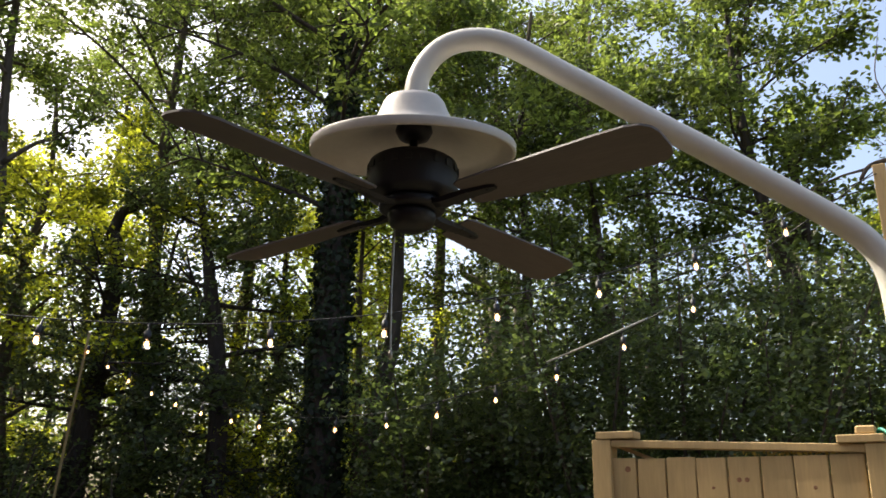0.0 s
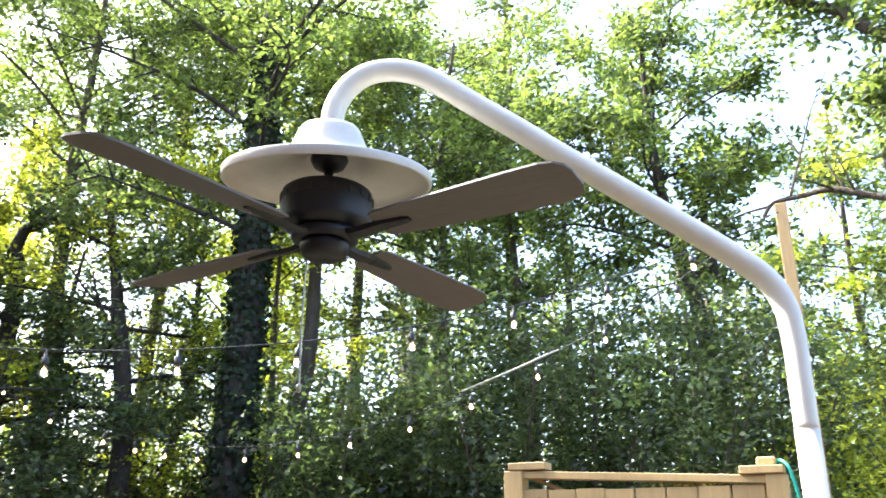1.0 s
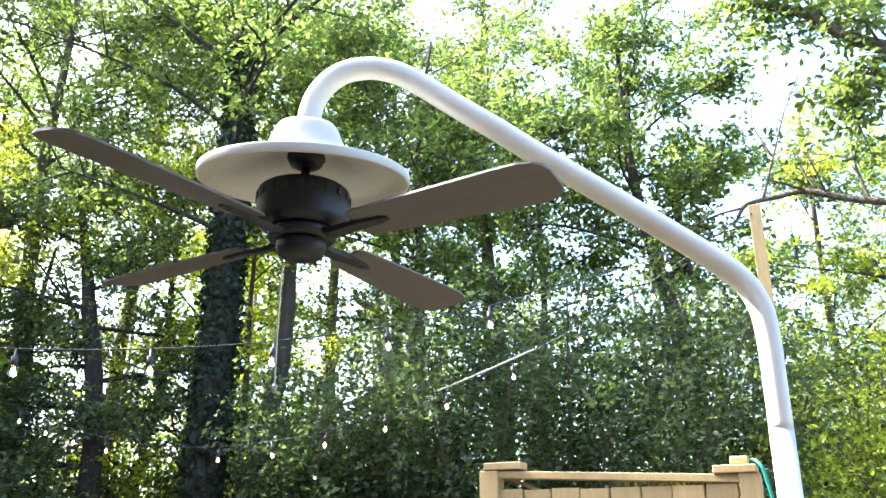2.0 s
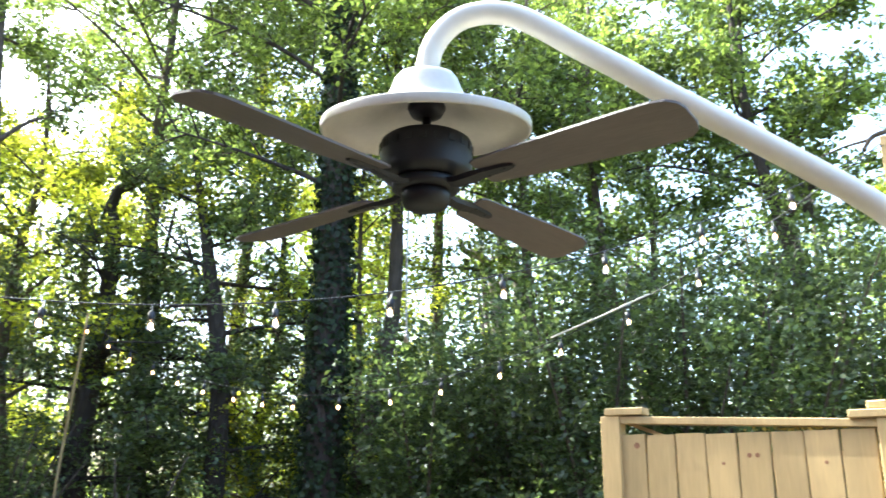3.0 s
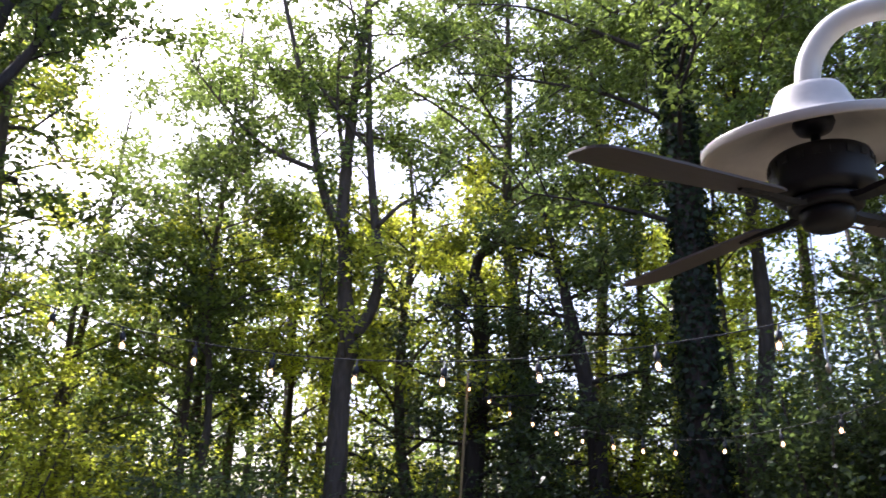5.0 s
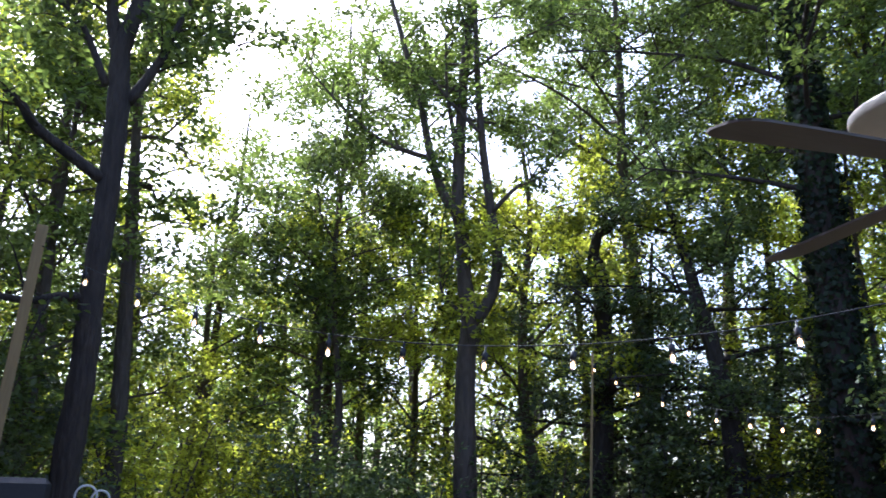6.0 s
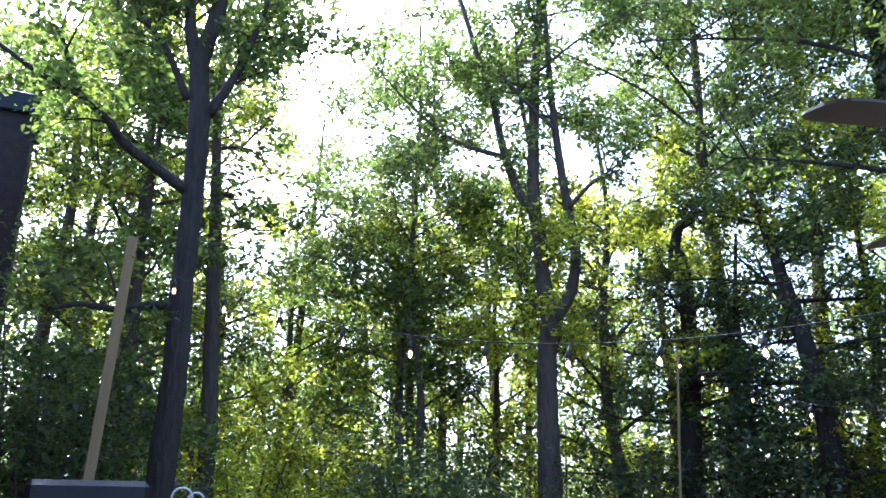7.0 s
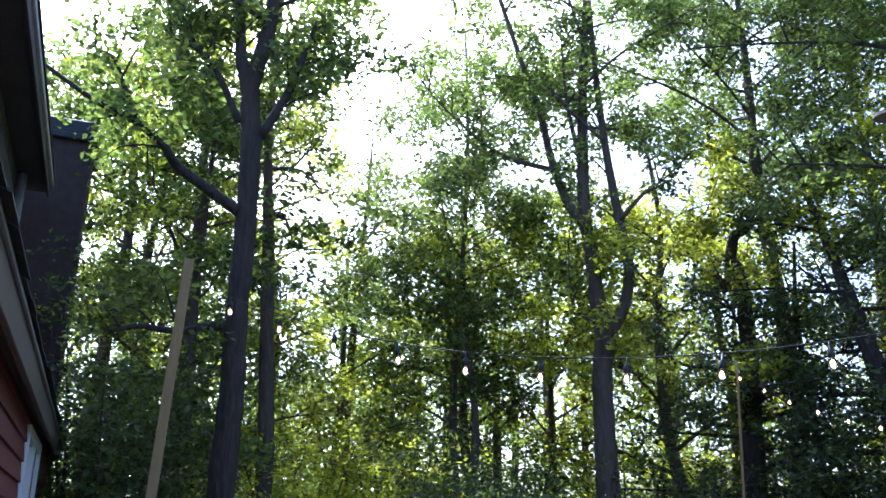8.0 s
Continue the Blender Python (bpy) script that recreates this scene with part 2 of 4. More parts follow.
def build_house():
    home = empty("house", HOUSE, "red-sided house with dark shingled roof and tan fascia", "house")
    far, near = 9.3, -7.0
    wall_y, eave_y = -0.68, -0.57
    # lower wall with a window opening, in pieces butted round the hole
    wx0, wx1, wz0, wz1 = 6.3, 7.6, 0.95, 2.19
    bm = box(near, wx0, wall_y - 0.2, wall_y, -0.05, 2.33)
    box(wx1, far - 0.12, wall_y - 0.2, wall_y, -0.05, 2.33, bm)
    box(wx0, wx1, wall_y - 0.2, wall_y, -0.05, wz0, bm)
    box(wx0, wx1, wall_y - 0.2, wall_y, wz1, 2.33, bm)
    box(far - 0.32, far - 0.12, -6.5, wall_y - 0.2, -0.05, 2.9, bm)
    wall = part("wall", bm, RED, home, "red painted siding")
    n = 0
    z = 0.12
    while z < 2.3:                       # lapped boards on the wall
        for a, b in ((near, wx0 - 0.09), (wx1 + 0.09, far - 0.24)) if wz0 - 0.09 < z + 0.06 < wz1 + 0.09 else ((near, far - 0.24),):
            bm = bmesh.new()
            v = [bm.verts.new(p) for p in ((a, wall_y, z), (b, wall_y, z), (b, wall_y + 0.018, z), (a, wall_y + 0.018, z), (a, wall_y, z + 0.125), (b, wall_y, z + 0.125), (b, wall_y + 0.004, z + 0.125), (a, wall_y + 0.004, z + 0.125))]
            for f in ((0, 1, 2, 3), (3, 2, 6, 7), (4, 7, 6, 5), (0, 3, 7, 4), (1, 5, 6, 2)):
                bm.faces.new([v[i] for i in f])
            part("board", bm, RED, wall)
        z += 0.127
    part("corner_board", box(far - 0.24, far - 0.11, wall_y - 0.1, wall_y + 0.024, 0, 2.32), RED, home, bevel=0.004)
    # window
    win = part("window", box(wx0, wx1, wall_y - 0.16, wall_y - 0.15, wz0, wz1), YELLOW, home, "amber curtain behind the panes")
    y0, y1 = wall_y - 0.1, wall_y + 0.03
    for a, b, c, d in ((wx0 - 0.08, wx0, wz0 - 0.08, wz1 + 0.08), (wx1, wx1 + 0.08, wz0 - 0.08, wz1 + 0.08), (wx0, wx1, wz1, wz1 + 0.08), (wx0, wx1, wz0 - 0.08, wz0), ((wx0 + wx1) / 2 - 0.025, (wx0 + wx1) / 2 + 0.025, wz0, wz1), (wx0, (wx0 + wx1) / 2 - 0.025, 1.5, 1.54), ((wx0 + wx1) / 2 + 0.025, wx1, 1.5, 1.54)):
        part("frame", box(a, b, y0, y1, c, d), TRIM, win, "white painted frame", bevel=0.006)
    for a, b in ((wx0, (wx0 + wx1) / 2 - 0.025), ((wx0 + wx1) / 2 + 0.025, wx1)):
        for c, d in ((wz0, 1.5), (1.54, wz1)):
            pane = part("pane", box(a, b, wall_y - 0.06, wall_y - 0.055, c, d), GLASS, win)
            pane.visible_shadow = False
    # eave
    part("soffit", box(near, far, wall_y - 0.2, eave_y - 0.03, 2.335, 2.35), FASCIA, home)
    part("fascia", box(near, far + 0.03, eave_y - 0.028, eave_y, 2.27, 2.44), FASCIA, home, "tan painted fascia board", bevel=0.004)
    # lower roof with ragged shingle courses
    pitch = math.tan(radians(24))
    bm = bmesh.new()
    prof = [(eave_y + 0.01, 2.445), (eave_y + 0.01, 2.46), (-4.5, 2.46 + (4.5 + eave_y) * pitch), (-4.5, 2.40 + (4.5 + eave_y) * pitch)]
    a = [bm.verts.new((near, y, z)) for y, z in prof]
    b = [bm.verts.new((far + 0.05, y, z)) for y, z in prof]
    for i in range(4):
        bm.faces.new((a[i], a[(i + 1) % 4], b[(i + 1) % 4], b[i]))
    bm.faces.new(a[::-1]), bm.faces.new(b)
    bmesh.ops.recalc_face_normals(bm, faces=bm.faces[:])
    roof = part("roof", bm, SHINGLE, home, "dark grey asphalt shingles")
    rng = random.Random(4)
    for row in range(3):
        x = 0.6 - 0.15 * (row % 2)
        while x < far:
            wide = 0.30
            y0 = eave_y + 0.035 - row * 0.14 + rng.uniform(-0.012, 0.012)
            zz = 2.466 + (eave_y - y0) * pitch + 0.006
            bm = bmesh.new()
            q = [(x, y0, zz), (x + wide - 0.008, y0, zz), (x + wide - 0.008, y0 - 0.2, zz + 0.2 * pitch), (x, y0 - 0.2, zz + 0.2 * pitch)]
            lo = [bm.verts.new(p) for p in q]
            hi = [bm.verts.new((p[0], p[1], p[2] + 0.008)) for p in q]
            bm.faces.new(lo[::-1]), bm.faces.new(hi)
            for i in range(4):
                bm.faces.new((lo[i], lo[(i + 1) % 4], hi[(i + 1) % 4], hi[i]))
            part("shingle", bm, SHINGLE, roof)
            x += wide
    part("eave_edge", box(near, far + 0.05, eave_y + 0.002, eave_y + 0.014, 2.425, 2.444), GREY_METAL, home, "pale worn metal eave edge")
    # upper storey
    up_y, up_far = -1.28, 8.7
    upper = part("upper_wall", box(near, up_far, -4.4, up_y, 2.5, 4.9), BROWN, home, "dark brown lapped siding")
    z = 2.75
    while z < 4.85:
        part("board", box(near, up_far + 0.01, up_y, up_y + 0.016, z, z + 0.14), BROWN, upper)
        z += 0.15
    part("vent_pipe", tube([(8.35, -1.22, 2.75), (8.35, -1.22, 3.8), (8.35, -1.22, 4.86)], 0.045, 12), GREY_METAL, home, "grey metal pipe up the siding", smooth=True)
    part("upper_soffit", box(near, up_far + 0.12, up_y - 0.1, -1.03, 4.88, 4.9), BROWN, home)
    part("upper_fascia", box(near, up_far + 0.14, -1.03, -1.005, 4.84, 5.02), BROWN, home, bevel=0.004)
    part("drip_edge", box(near, up_far + 0.16, -1.004, -0.985, 4.97, 5.03), TRIM, home, "white metal drip edge")
    bm = bmesh.new()
    prof = [(-0.97, 5.03), (-0.97, 5.06), (-2.8, 6.1), (-4.6, 5.06), (-4.6, 5.0), (-2.8, 6.02)]
    a = [bm.verts.new((near, y, z)) for y, z in prof]
    b = [bm.verts.new((up_far + 0.18, y, z)) for y, z in prof]
    for i in range(6):
        bm.faces.new((a[i], a[(i + 1) % 6], b[(i + 1) % 6], b[i]))
    bm.faces.new(a[::-1]), bm.faces.new(b)
    bmesh.ops.recalc_face_normals(bm, faces=bm.faces[:])
    part("upper_roof", bm, SHINGLE, home)
    # chimney at the far end
    ch = part("chimney", box(9.45, 10.2, -1.75, -0.70, -0.05, 5.78), BRICK, home, "dark brick chimney")
    part("chimney_cap", box(9.38, 10.27, -1.82, -0.64, 5.78, 5.86), BLACK, ch, bevel=0.01)
    part("chimney_crown", box(9.42, 10.23, -1.78, -0.67, 5.86, 6.04), BLACK, ch, "black metal chimney crown", bevel=0.02)
    part("downspout", tube(smooth_path([(far + 0.02, -0.62, 2.36), (far + 0.02, -0.68, 2.2), (far + 0.02, -0.76, 2.05), (far + 0.02, -0.76, 0.0)]), 0.035, 8), BROWN, home, smooth=True)


build_house()


# ---- ceiling fan hung from an arched white pipe ----
FAN = Vector((-0.052, 2.05, 0))


def build_pole():
    pole = empty("fan_pole", pose(1.195, 2.0, 0), "white plastic pipe pole arching over to a hanging fan", "pole")
    at = lambda x, z: (x - 1.195, 0.0 + 0.05 * (1.195 - x) / 1.25, z)
    line = [at(1.203, 1.85), at(1.203, 1.98), at(1.202, 2.09), at(1.191, 2.18), at(1.152, 2.252), at(1.073, 2.318), at(0.90, 2.434), at(0.72, 2.551), at(0.60, 2.628), at(0.49, 2.703), at(0.377, 2.775), at(0.272, 2.845), at(0.20, 2.884), at(0.128, 2.899), at(0.054, 2.887), at(0.001, 2.850), at(-0.036, 2.793), at(-0.050, 2.735), at(-0.052, 2.65)]
    bent = smooth_path(line, 5)
    part("arched_pipe", tube(bent, [0.0335 if p.z > 2.3 else 0.0305 + 0.003 * max(0.0, (p.z - 2.0) / 0.3) for p in bent], 24), PVC, pole, smooth=True)
    part("upright_pipe", tube([(0.008, 0, -0.1), (0.008, 0, 0.6), (0.008, 0, 1.2), (0.008, 0, 1.852)], 0.0307, 24), PVC, pole, smooth=True)
    part("joint_ring", lathe([(0.0306, -0.002), (0.0311, -0.001), (0.0311, 0.001), (0.0306, 0.002)], 24), PVC, pole).location = (0.008, 0, 1.852)


def build_shade():
    """The inverted dish with its stepped neck, an open shell with a rolled lip."""
    out = [(0.036, 0.176), (0.060, 0.175), (0.077, 0.169), (0.088, 0.155), (0.098, 0.130), (0.110, 0.104), (0.121, 0.087), (0.135, 0.076), (0.18, 0.057), (0.24, 0.041), (0.280, 0.030), (0.289, 0.027), (0.2915, 0.0255), (0.2925, 0.023), (0.2925, 0.003), (0.291, 0.0005), (0.285, 0.0), (0.282, 0.003)]
    inner = [(0.278, 0.014), (0.24, 0.030), (0.18, 0.046), (0.125, 0.061), (0.108, 0.074), (0.082, 0.090), (0.0, 0.094)]
    shade = part("fan_canopy_dish", lathe(out + inner, 72), DISH, None, smooth=True)
    shade.matrix_world = Matrix.Translation(FAN) @ pose(0, -0.006, 2.522, 8.5, 0, 0)
    tagged(shade, "white plastic dish shade with stepped neck under the pipe end", "shade")


def blade_mesh():
    """One blade along +x from the hub: broad paddle with a rounded end, tilted and slightly thick."""
    bm = bmesh.new()
    cols = [(0.19, 0.050), (0.21, 0.058), (0.30, 0.064), (0.45, 0.072), (0.62, 0.080), (0.70, 0.081), (0.735, 0.073), (0.755, 0.055), (0.763, 0.030), (0.765, 0.0)]
    lower, upper = [], []
    for x, w in cols[:-1]:
        lower.append([bm.verts.new((x, -w, -0.003)), bm.verts.new((x, w, -0.003))])
        upper.append([bm.verts.new((x, -w, 0.003)), bm.verts.new((x, w, 0.003))])
    for i in range(len(lower) - 1):
        bm.faces.new((lower[i][0], lower[i][1], lower[i + 1][1], lower[i + 1][0]))
        bm.faces.new((upper[i][0], upper[i + 1][0], upper[i + 1][1], upper[i][1]))
        for k in (0, 1):
            bm.faces.new((lower[i][k], lower[i + 1][k], upper[i + 1][k], upper[i][k]))
    bm.faces.new((lower[0][0], upper[0][0], upper[0][1], lower[0][1]))
    bm.faces.new((lower[-1][0], lower[-1][1], upper[-1][1], upper[-1][0]))
    bmesh.ops.recalc_face_normals(bm, faces=bm.faces[:])
    me = bpy.data.meshes.new("blade")
    bm.to_mesh(me)
    bm.free()
    me.materials.append(BLADE)
    return me


def build_fan():
    fan = empty("ceiling_fan", pose(*FAN), "dark bronze ceiling fan with four walnut blades, at rest", "fan")
    part("mount_cup", lathe([(0.0, 2.616), (0.050, 2.616), (0.054, 2.600), (0.044, 2.580), (0.020, 2.570), (0.0, 2.570)], 32), BRONZE, fan, smooth=True)
    part("downrod", tube([(0, 0, 2.57), (0, 0, 2.49)], 0.0125, 16), BRONZE, fan, smooth=True)
    part("motor_housing", lathe([(0, 2.510), (0.03, 2.509), (0.09, 2.506), (0.116, 2.501), (0.125, 2.494), (0.1275, 2.484), (0.1275, 2.406), (0.124, 2.396), (0.105, 2.384), (0.07, 2.382), (0, 2.382)], 48), BRONZE, fan, smooth=True)
    for i in range(20):
        a = 2 * math.pi * i / 20
        v = part("vent", box(-0.003, 0.003, -0.009, 0.009, -0.010, 0.010), BLACK, fan)
        v.matrix_basis = pose(0.1275 * math.cos(a), 0.1275 * math.sin(a), 2.470, 0, 0, math.degrees(a))
    part("flywheel", lathe([(0, 2.384), (0.085, 2.384), (0.092, 2.376), (0.092, 2.358), (0.08, 2.352), (0, 2.352)], 40), BRONZE, fan, smooth=True)
    part("switch_housing", lathe([(0, 2.354), (0.066, 2.354), (0.068, 2.335), (0.060, 2.312), (0.045, 2.303), (0, 2.300)], 40), BRONZE, fan, smooth=True)
    me = blade_mesh()
    for a in (-37, 53, 144, 233):
        b = new("blade", me)
        b.parent = fan
        b.matrix_basis = pose(0, 0, 2.368, 0, 0, a) @ pose(0, 0, 0, -12, 1.0, 0)
        arm = bmesh.new()
        secs = []
        for x, w, zb, zt in ((0.070, 0.022, -0.010, 0.004), (0.11, 0.020, -0.018, -0.006), (0.16, 0.024, -0.018, -0.006), (0.20, 0.020, -0.012, -0.0035), (0.27, 0.015, -0.011, -0.0035), (0.292, 0.008, -0.010, -0.0035)):
            secs.append([arm.verts.new(p) for p in ((x, -w, zt), (x, -w * 0.7, zb), (x, w * 0.7, zb), (x, w, zt))])
        for p, q in zip(secs, secs[1:]):
            for k in range(4):
                arm.faces.new((p[k], p[(k + 1) % 4], q[(k + 1) % 4], q[k]))
        arm.faces.new(secs[0][::-1]), arm.faces.new(secs[-1])
        bmesh.ops.recalc_face_normals(arm, faces=arm.faces[:])
        part("blade_arm", arm, BRONZE, b, "dark bronze blade bracket")
        for x, y in ((0.21, -0.012), (0.21, 0.012), (0.265, 0.0)):
            part("screw", lathe([(0, -0.0135), (0.005, -0.0125), (0.006, -0.009), (0, -0.009)], 8), BRONZE, b).location = (x, y, 0)
    for x, y, z0, r in ((-0.047, 0.012, 1.955, 0.0026),):
        ch = part("pull_chain", tube([(x, y, 2.31), (x - 0.003, y, (2.31 + z0) / 2), (x, y, z0)], r, 6), CHAIN, fan, "pale bead pull chain")
        part("chain_bob", lathe([(0, 0.012), (0.006, 0.006), (0.006, -0.012), (0, -0.016)], 10), CHAIN, ch, smooth=True).location = (x, y, z0)


build_pole()
build_shade()
build_fan()

# ---- board gate between two posts ----
GATE = Matrix(((0.880, 0.4745, 0, 0.77), (-0.4745, 0.880, 0, 4.21), (0, 0, 1, 0), (0, 0, 0, 1)))  # x: along the boards, y: away behind


def build_gate():
    frame_ob = empty("fence", GATE, "new pine posts with a sagging top rail", "fence")
    part("post", box(-0.087, 0.012, -0.02, 0.075, -0.05, 1.936), PINE, frame_ob, bevel=0.004)
    part("post", box(1.158, 1.250, -0.02, 0.075, -0.05, 1.884), PINE, frame_ob, bevel=0.004)
    bm = bmesh.new()
    q = [(0.012, 1.934), (1.158, 1.880), (1.158, 1.844), (0.012, 1.898)]
    a = [bm.verts.new((x, -0.012, z)) for x, z in q]
    b = [bm.verts.new((x, 0.077, z)) for x, z in q]
    bm.faces.new(a), bm.faces.new(b[::-1])
    for i in range(4):
        bm.faces.new((a[i], a[(i + 1) % 4], b[(i + 1) % 4], b[i]))
    bmesh.ops.recalc_face_normals(bm, faces=bm.faces[:])
    part("top_rail", bm, PINE, frame_ob, bevel=0.003)
    part("cap_block", box(-0.063, 0.136, -0.025, 0.08, 1.937, 1.974), PINE, frame_ob, bevel=0.004)
    part("cap_block", box(1.050, 1.240, -0.03, 0.085, 1.885, 1.921), PINE, frame_ob, bevel=0.004)
    part("finial_block", box(1.126, 1.207, 0.0, 0.08, 1.922, 1.960), PINE, frame_ob, bevel=0.006)
    bm = bmesh.new()
    tube([(0.03, 0.05, 1.905), (0.30, 0.05, 1.80)], 0.012, 4, bm)
    part("corner_brace", bm, PINE, frame_ob)
    gate = empty("gate", GATE, "new pine board gate with knots and dark joints", "gate")
    cuts = [0.0, 0.136, 0.279, 0.424, 0.568, 0.715, 0.860, 1.006, 1.153]
    rng = random.Random(2)
    for i, (x0, x1) in enumerate(zip(cuts, cuts[1:])):
        top = 1.840 + 0.004 * rng.uniform(-1, 1)
        wave = [0.0025 * math.sin(6 * z + i * 2.1) for z in (0, 0.6, 1.2, 1.5, 1.84)]
        bm = bmesh.new()
        sec = []
        for k, z in enumerate((0.06, 0.6, 1.2, 1.5, top)):
            l, r = x0 + 0.003 + wave[k], x1 - 0.003 + wave[k] * 0.6
            sec.append([bm.verts.new(p) for p in ((l, 0.004, z), (l + 0.004, 0.0, z), (r - 0.004, 0.0, z), (r, 0.004, z), (r, 0.022, z), (l, 0.022, z))])
        for s0, s1 in zip(sec, sec[1:]):
            for k in range(6):
                bm.faces.new((s0[k], s0[(k + 1) % 6], s1[(k + 1) % 6], s1[k]))
        bm.faces.new(sec[0][::-1]), bm.faces.new(sec[-1])
        board = part("board", bm, PINE, gate)
        spots = {0: [(0.09, 1.79, 0.016)], 3: [(0.075, 1.70, 0.008)], 4: [(0.05, 1.735, 0.012), (0.085, 1.735, 0.012)], 6: [(0.08, 1.70, 0.009)]}.get(i, []) + [(rng.uniform(0.03, 0.11), rng.uniform(0.3, 1.5), rng.uniform(0.006, 0.014)) for _ in range(2)]
        for kx, kz, kr in spots:
            bm = lathe([(0, 0.0), (kr * 0.7, 0.0), (kr, -0.0015), (0, -0.0015)], 12)
            kn = part("knot", bm, PINE_KNOT, board)
            kn.matrix_basis = pose(x0 + kx, -0.0012, kz, 90, 0, 0)
    for z in (0.35, 1.66):
        part("back_rail", box(0.02, 1.14, 0.023, 0.061, z, z + 0.089), PINE, gate, bevel=0.003)
    rng2 = np.random.default_rng(3)
    n = 90
    c = np.stack([rng2.normal(0.86, 0.10, n), rng2.uniform(-0.002, 0.022, n), 1.845 + np.abs(rng2.normal(0, 0.005, n))], 1)
    crumbs = mesh_part("fallen_catkins", leaf_mesh("fallen_catkins", c, rng2.normal(0, 1, (n, 3)), rng2.normal(0, 1, (n, 3)), rng2.uniform(0.01, 0.028, n)), DEBRIS)
    crumbs.matrix_world = GATE
    tagged(crumbs, "dry yellow catkins scattered along the gate's top", "debris", kind="stuff")
    hose = part("garden_hose", tube(smooth_path([(1.20, 0.095, 1.80), (1.215, 0.03, 1.935), (1.255, -0.02, 1.92), (1.275, -0.03, 1.86), (1.30, -0.03, 1.70), (1.325, -0.03, 1.45), (1.34, -0.03, 0.9), (1.34, -0.03, 0.0)]), 0.0075, 10), HOSE, smooth=True)
    hose.matrix_world = GATE
    tagged(hose, "green garden hose draped over the gate post", "hose")


build_gate()

# ---- timber posts and festoon lights ----
RIGHT_TOP, LEFT_TOP, FAR_TOP = Vector((2.66, 4.93, 3.70)), Vector((-5.905, 2.845, 3.57)), Vector((-4.33, 8.896, 3.5))


def lean_post(name, top, foot, label):
    way = (top - foot)
    ob = part(name, box(-0.038, 0.038, -0.019, 0.019, 0, way.length, None), PINE_GREY, None, bevel=0.003)
    z = way.normalized()
    face = Vector((-foot.x, -foot.y, 0)).normalized()
    x = face.cross(z).normalized()
    y = z.cross(x)
    ob.matrix_world = Matrix.Translation(foot) @ Matrix((x, y, z)).transposed().to_4x4()
    return tagged(ob, label, "post")


lean_post("timber_post", RIGHT_TOP + Vector((0, 0, 0.05)), Vector((2.70, 4.95, -0.1)), "pale sawn timber post holding up string lights")
lean_post("timber_post", LEFT_TOP + Vector((0, 0, 0.06)), Vector((-6.03, 2.69, -0.1)), "pale sawn timber post leaning among the trees")
thin = part("cane_pole", tube(smooth_path([(-4.50, 8.82, -0.1), (-4.43, 8.86, 1.8), (-4.34, 8.90, 3.47)]), 0.016, 8), PINE_GREY, smooth=True)
tagged(thin, "thin pale cane pole holding the far lights", "pole")


def bulb_meshes():
    made = []
    for bm, mat, smooth in (
        (lathe([(0, 0.0), (0.006, -0.002), (0.006, -0.035), (0.017, -0.04), (0.018, -0.075), (0.015, -0.082), (0, -0.082)], 12), CABLE, True),
        (lathe([(0.013, -0.082), (0.016, -0.090), (0.021, -0.103), (0.0225, -0.116), (0.019, -0.130), (0.010, -0.139), (0, -0.141)], 14), GLASS, True),
        (lathe([(0, -0.096), (0.005, -0.100), (0.0082, -0.112), (0.006, -0.124), (0, -0.128)], 8), LIT, True),
    ):
        me = bpy.data.meshes.new("bulb")
        bm.to_mesh(me)
        bm.free()
        me.materials.append(mat)
        me.shade_smooth()
        made.append(me)
    return made


def string_lights(name, a, b, fit, count, steps, label):
    """A hanging cable between two tops; its height is a parabola of the distance from a, its bulbs evenly spaced."""
    flat = Vector((b.x - a.x, b.y - a.y, 0))
    length = flat.length
    way = flat / length
    k2, k1, k0 = fit
    high = lambda s: k2 * s * s + k1 * s + k0
    at = lambda s: Vector((a.x, a.y, 0)) + way * s + Vector((0, 0, high(s)))
    root = empty(name, Matrix.Translation(at(0)), label, "string lights")
    part("cable", tube([at(length * i / 60) - at(0) for i in range(61)], 0.0034, 6), CABLE, root, smooth=True)
    socket, globe, glow = bulb_meshes()
    rng = random.Random(len(name) + count)
    for i in range(count):
        s = steps[0] + steps[1] * min(i, steps[2]) + steps[3] * max(i - steps[2], 0)
        ob = new("bulb", globe)
        ob.parent = root
        ob.matrix_basis = Matrix.Translation(at(s) - at(0)) @ pose(0, 0, 0, rng.uniform(-7, 7), rng.uniform(-7, 7), 0)
        ob.visible_shadow = False
        for piece, me in (("socket", socket), ("filament", glow)):
            c = new(piece, me)
            c.parent = ob
    return root


string_lights("string_lights", RIGHT_TOP, LEFT_TOP, (0.0585, -0.541, 3.70), 15, (0.73, 0.60, 6, 0.50), "black cable with glowing clear bulbs between two posts")
string_lights("string_lights", RIGHT_TOP, FAR_TOP, (0.0735, -0.634, 3.73), 17, (0.73, 0.52, 8, 0.39), "far sagging cable with small glowing bulbs")
# added pale bar: sunlight on this stretch of the far cable, no separate rope
rope = part("sunlit_cable", tube([(1.268, 5.715, 2.912), (0.93, 5.905, 2.785), (0.599, 6.095, 2.672)], 0.007, 6), SUNLIT_CABLE, smooth=True)
tagged(rope, "sunlit stretch of the far light cable, added as a pale bar", "rope")

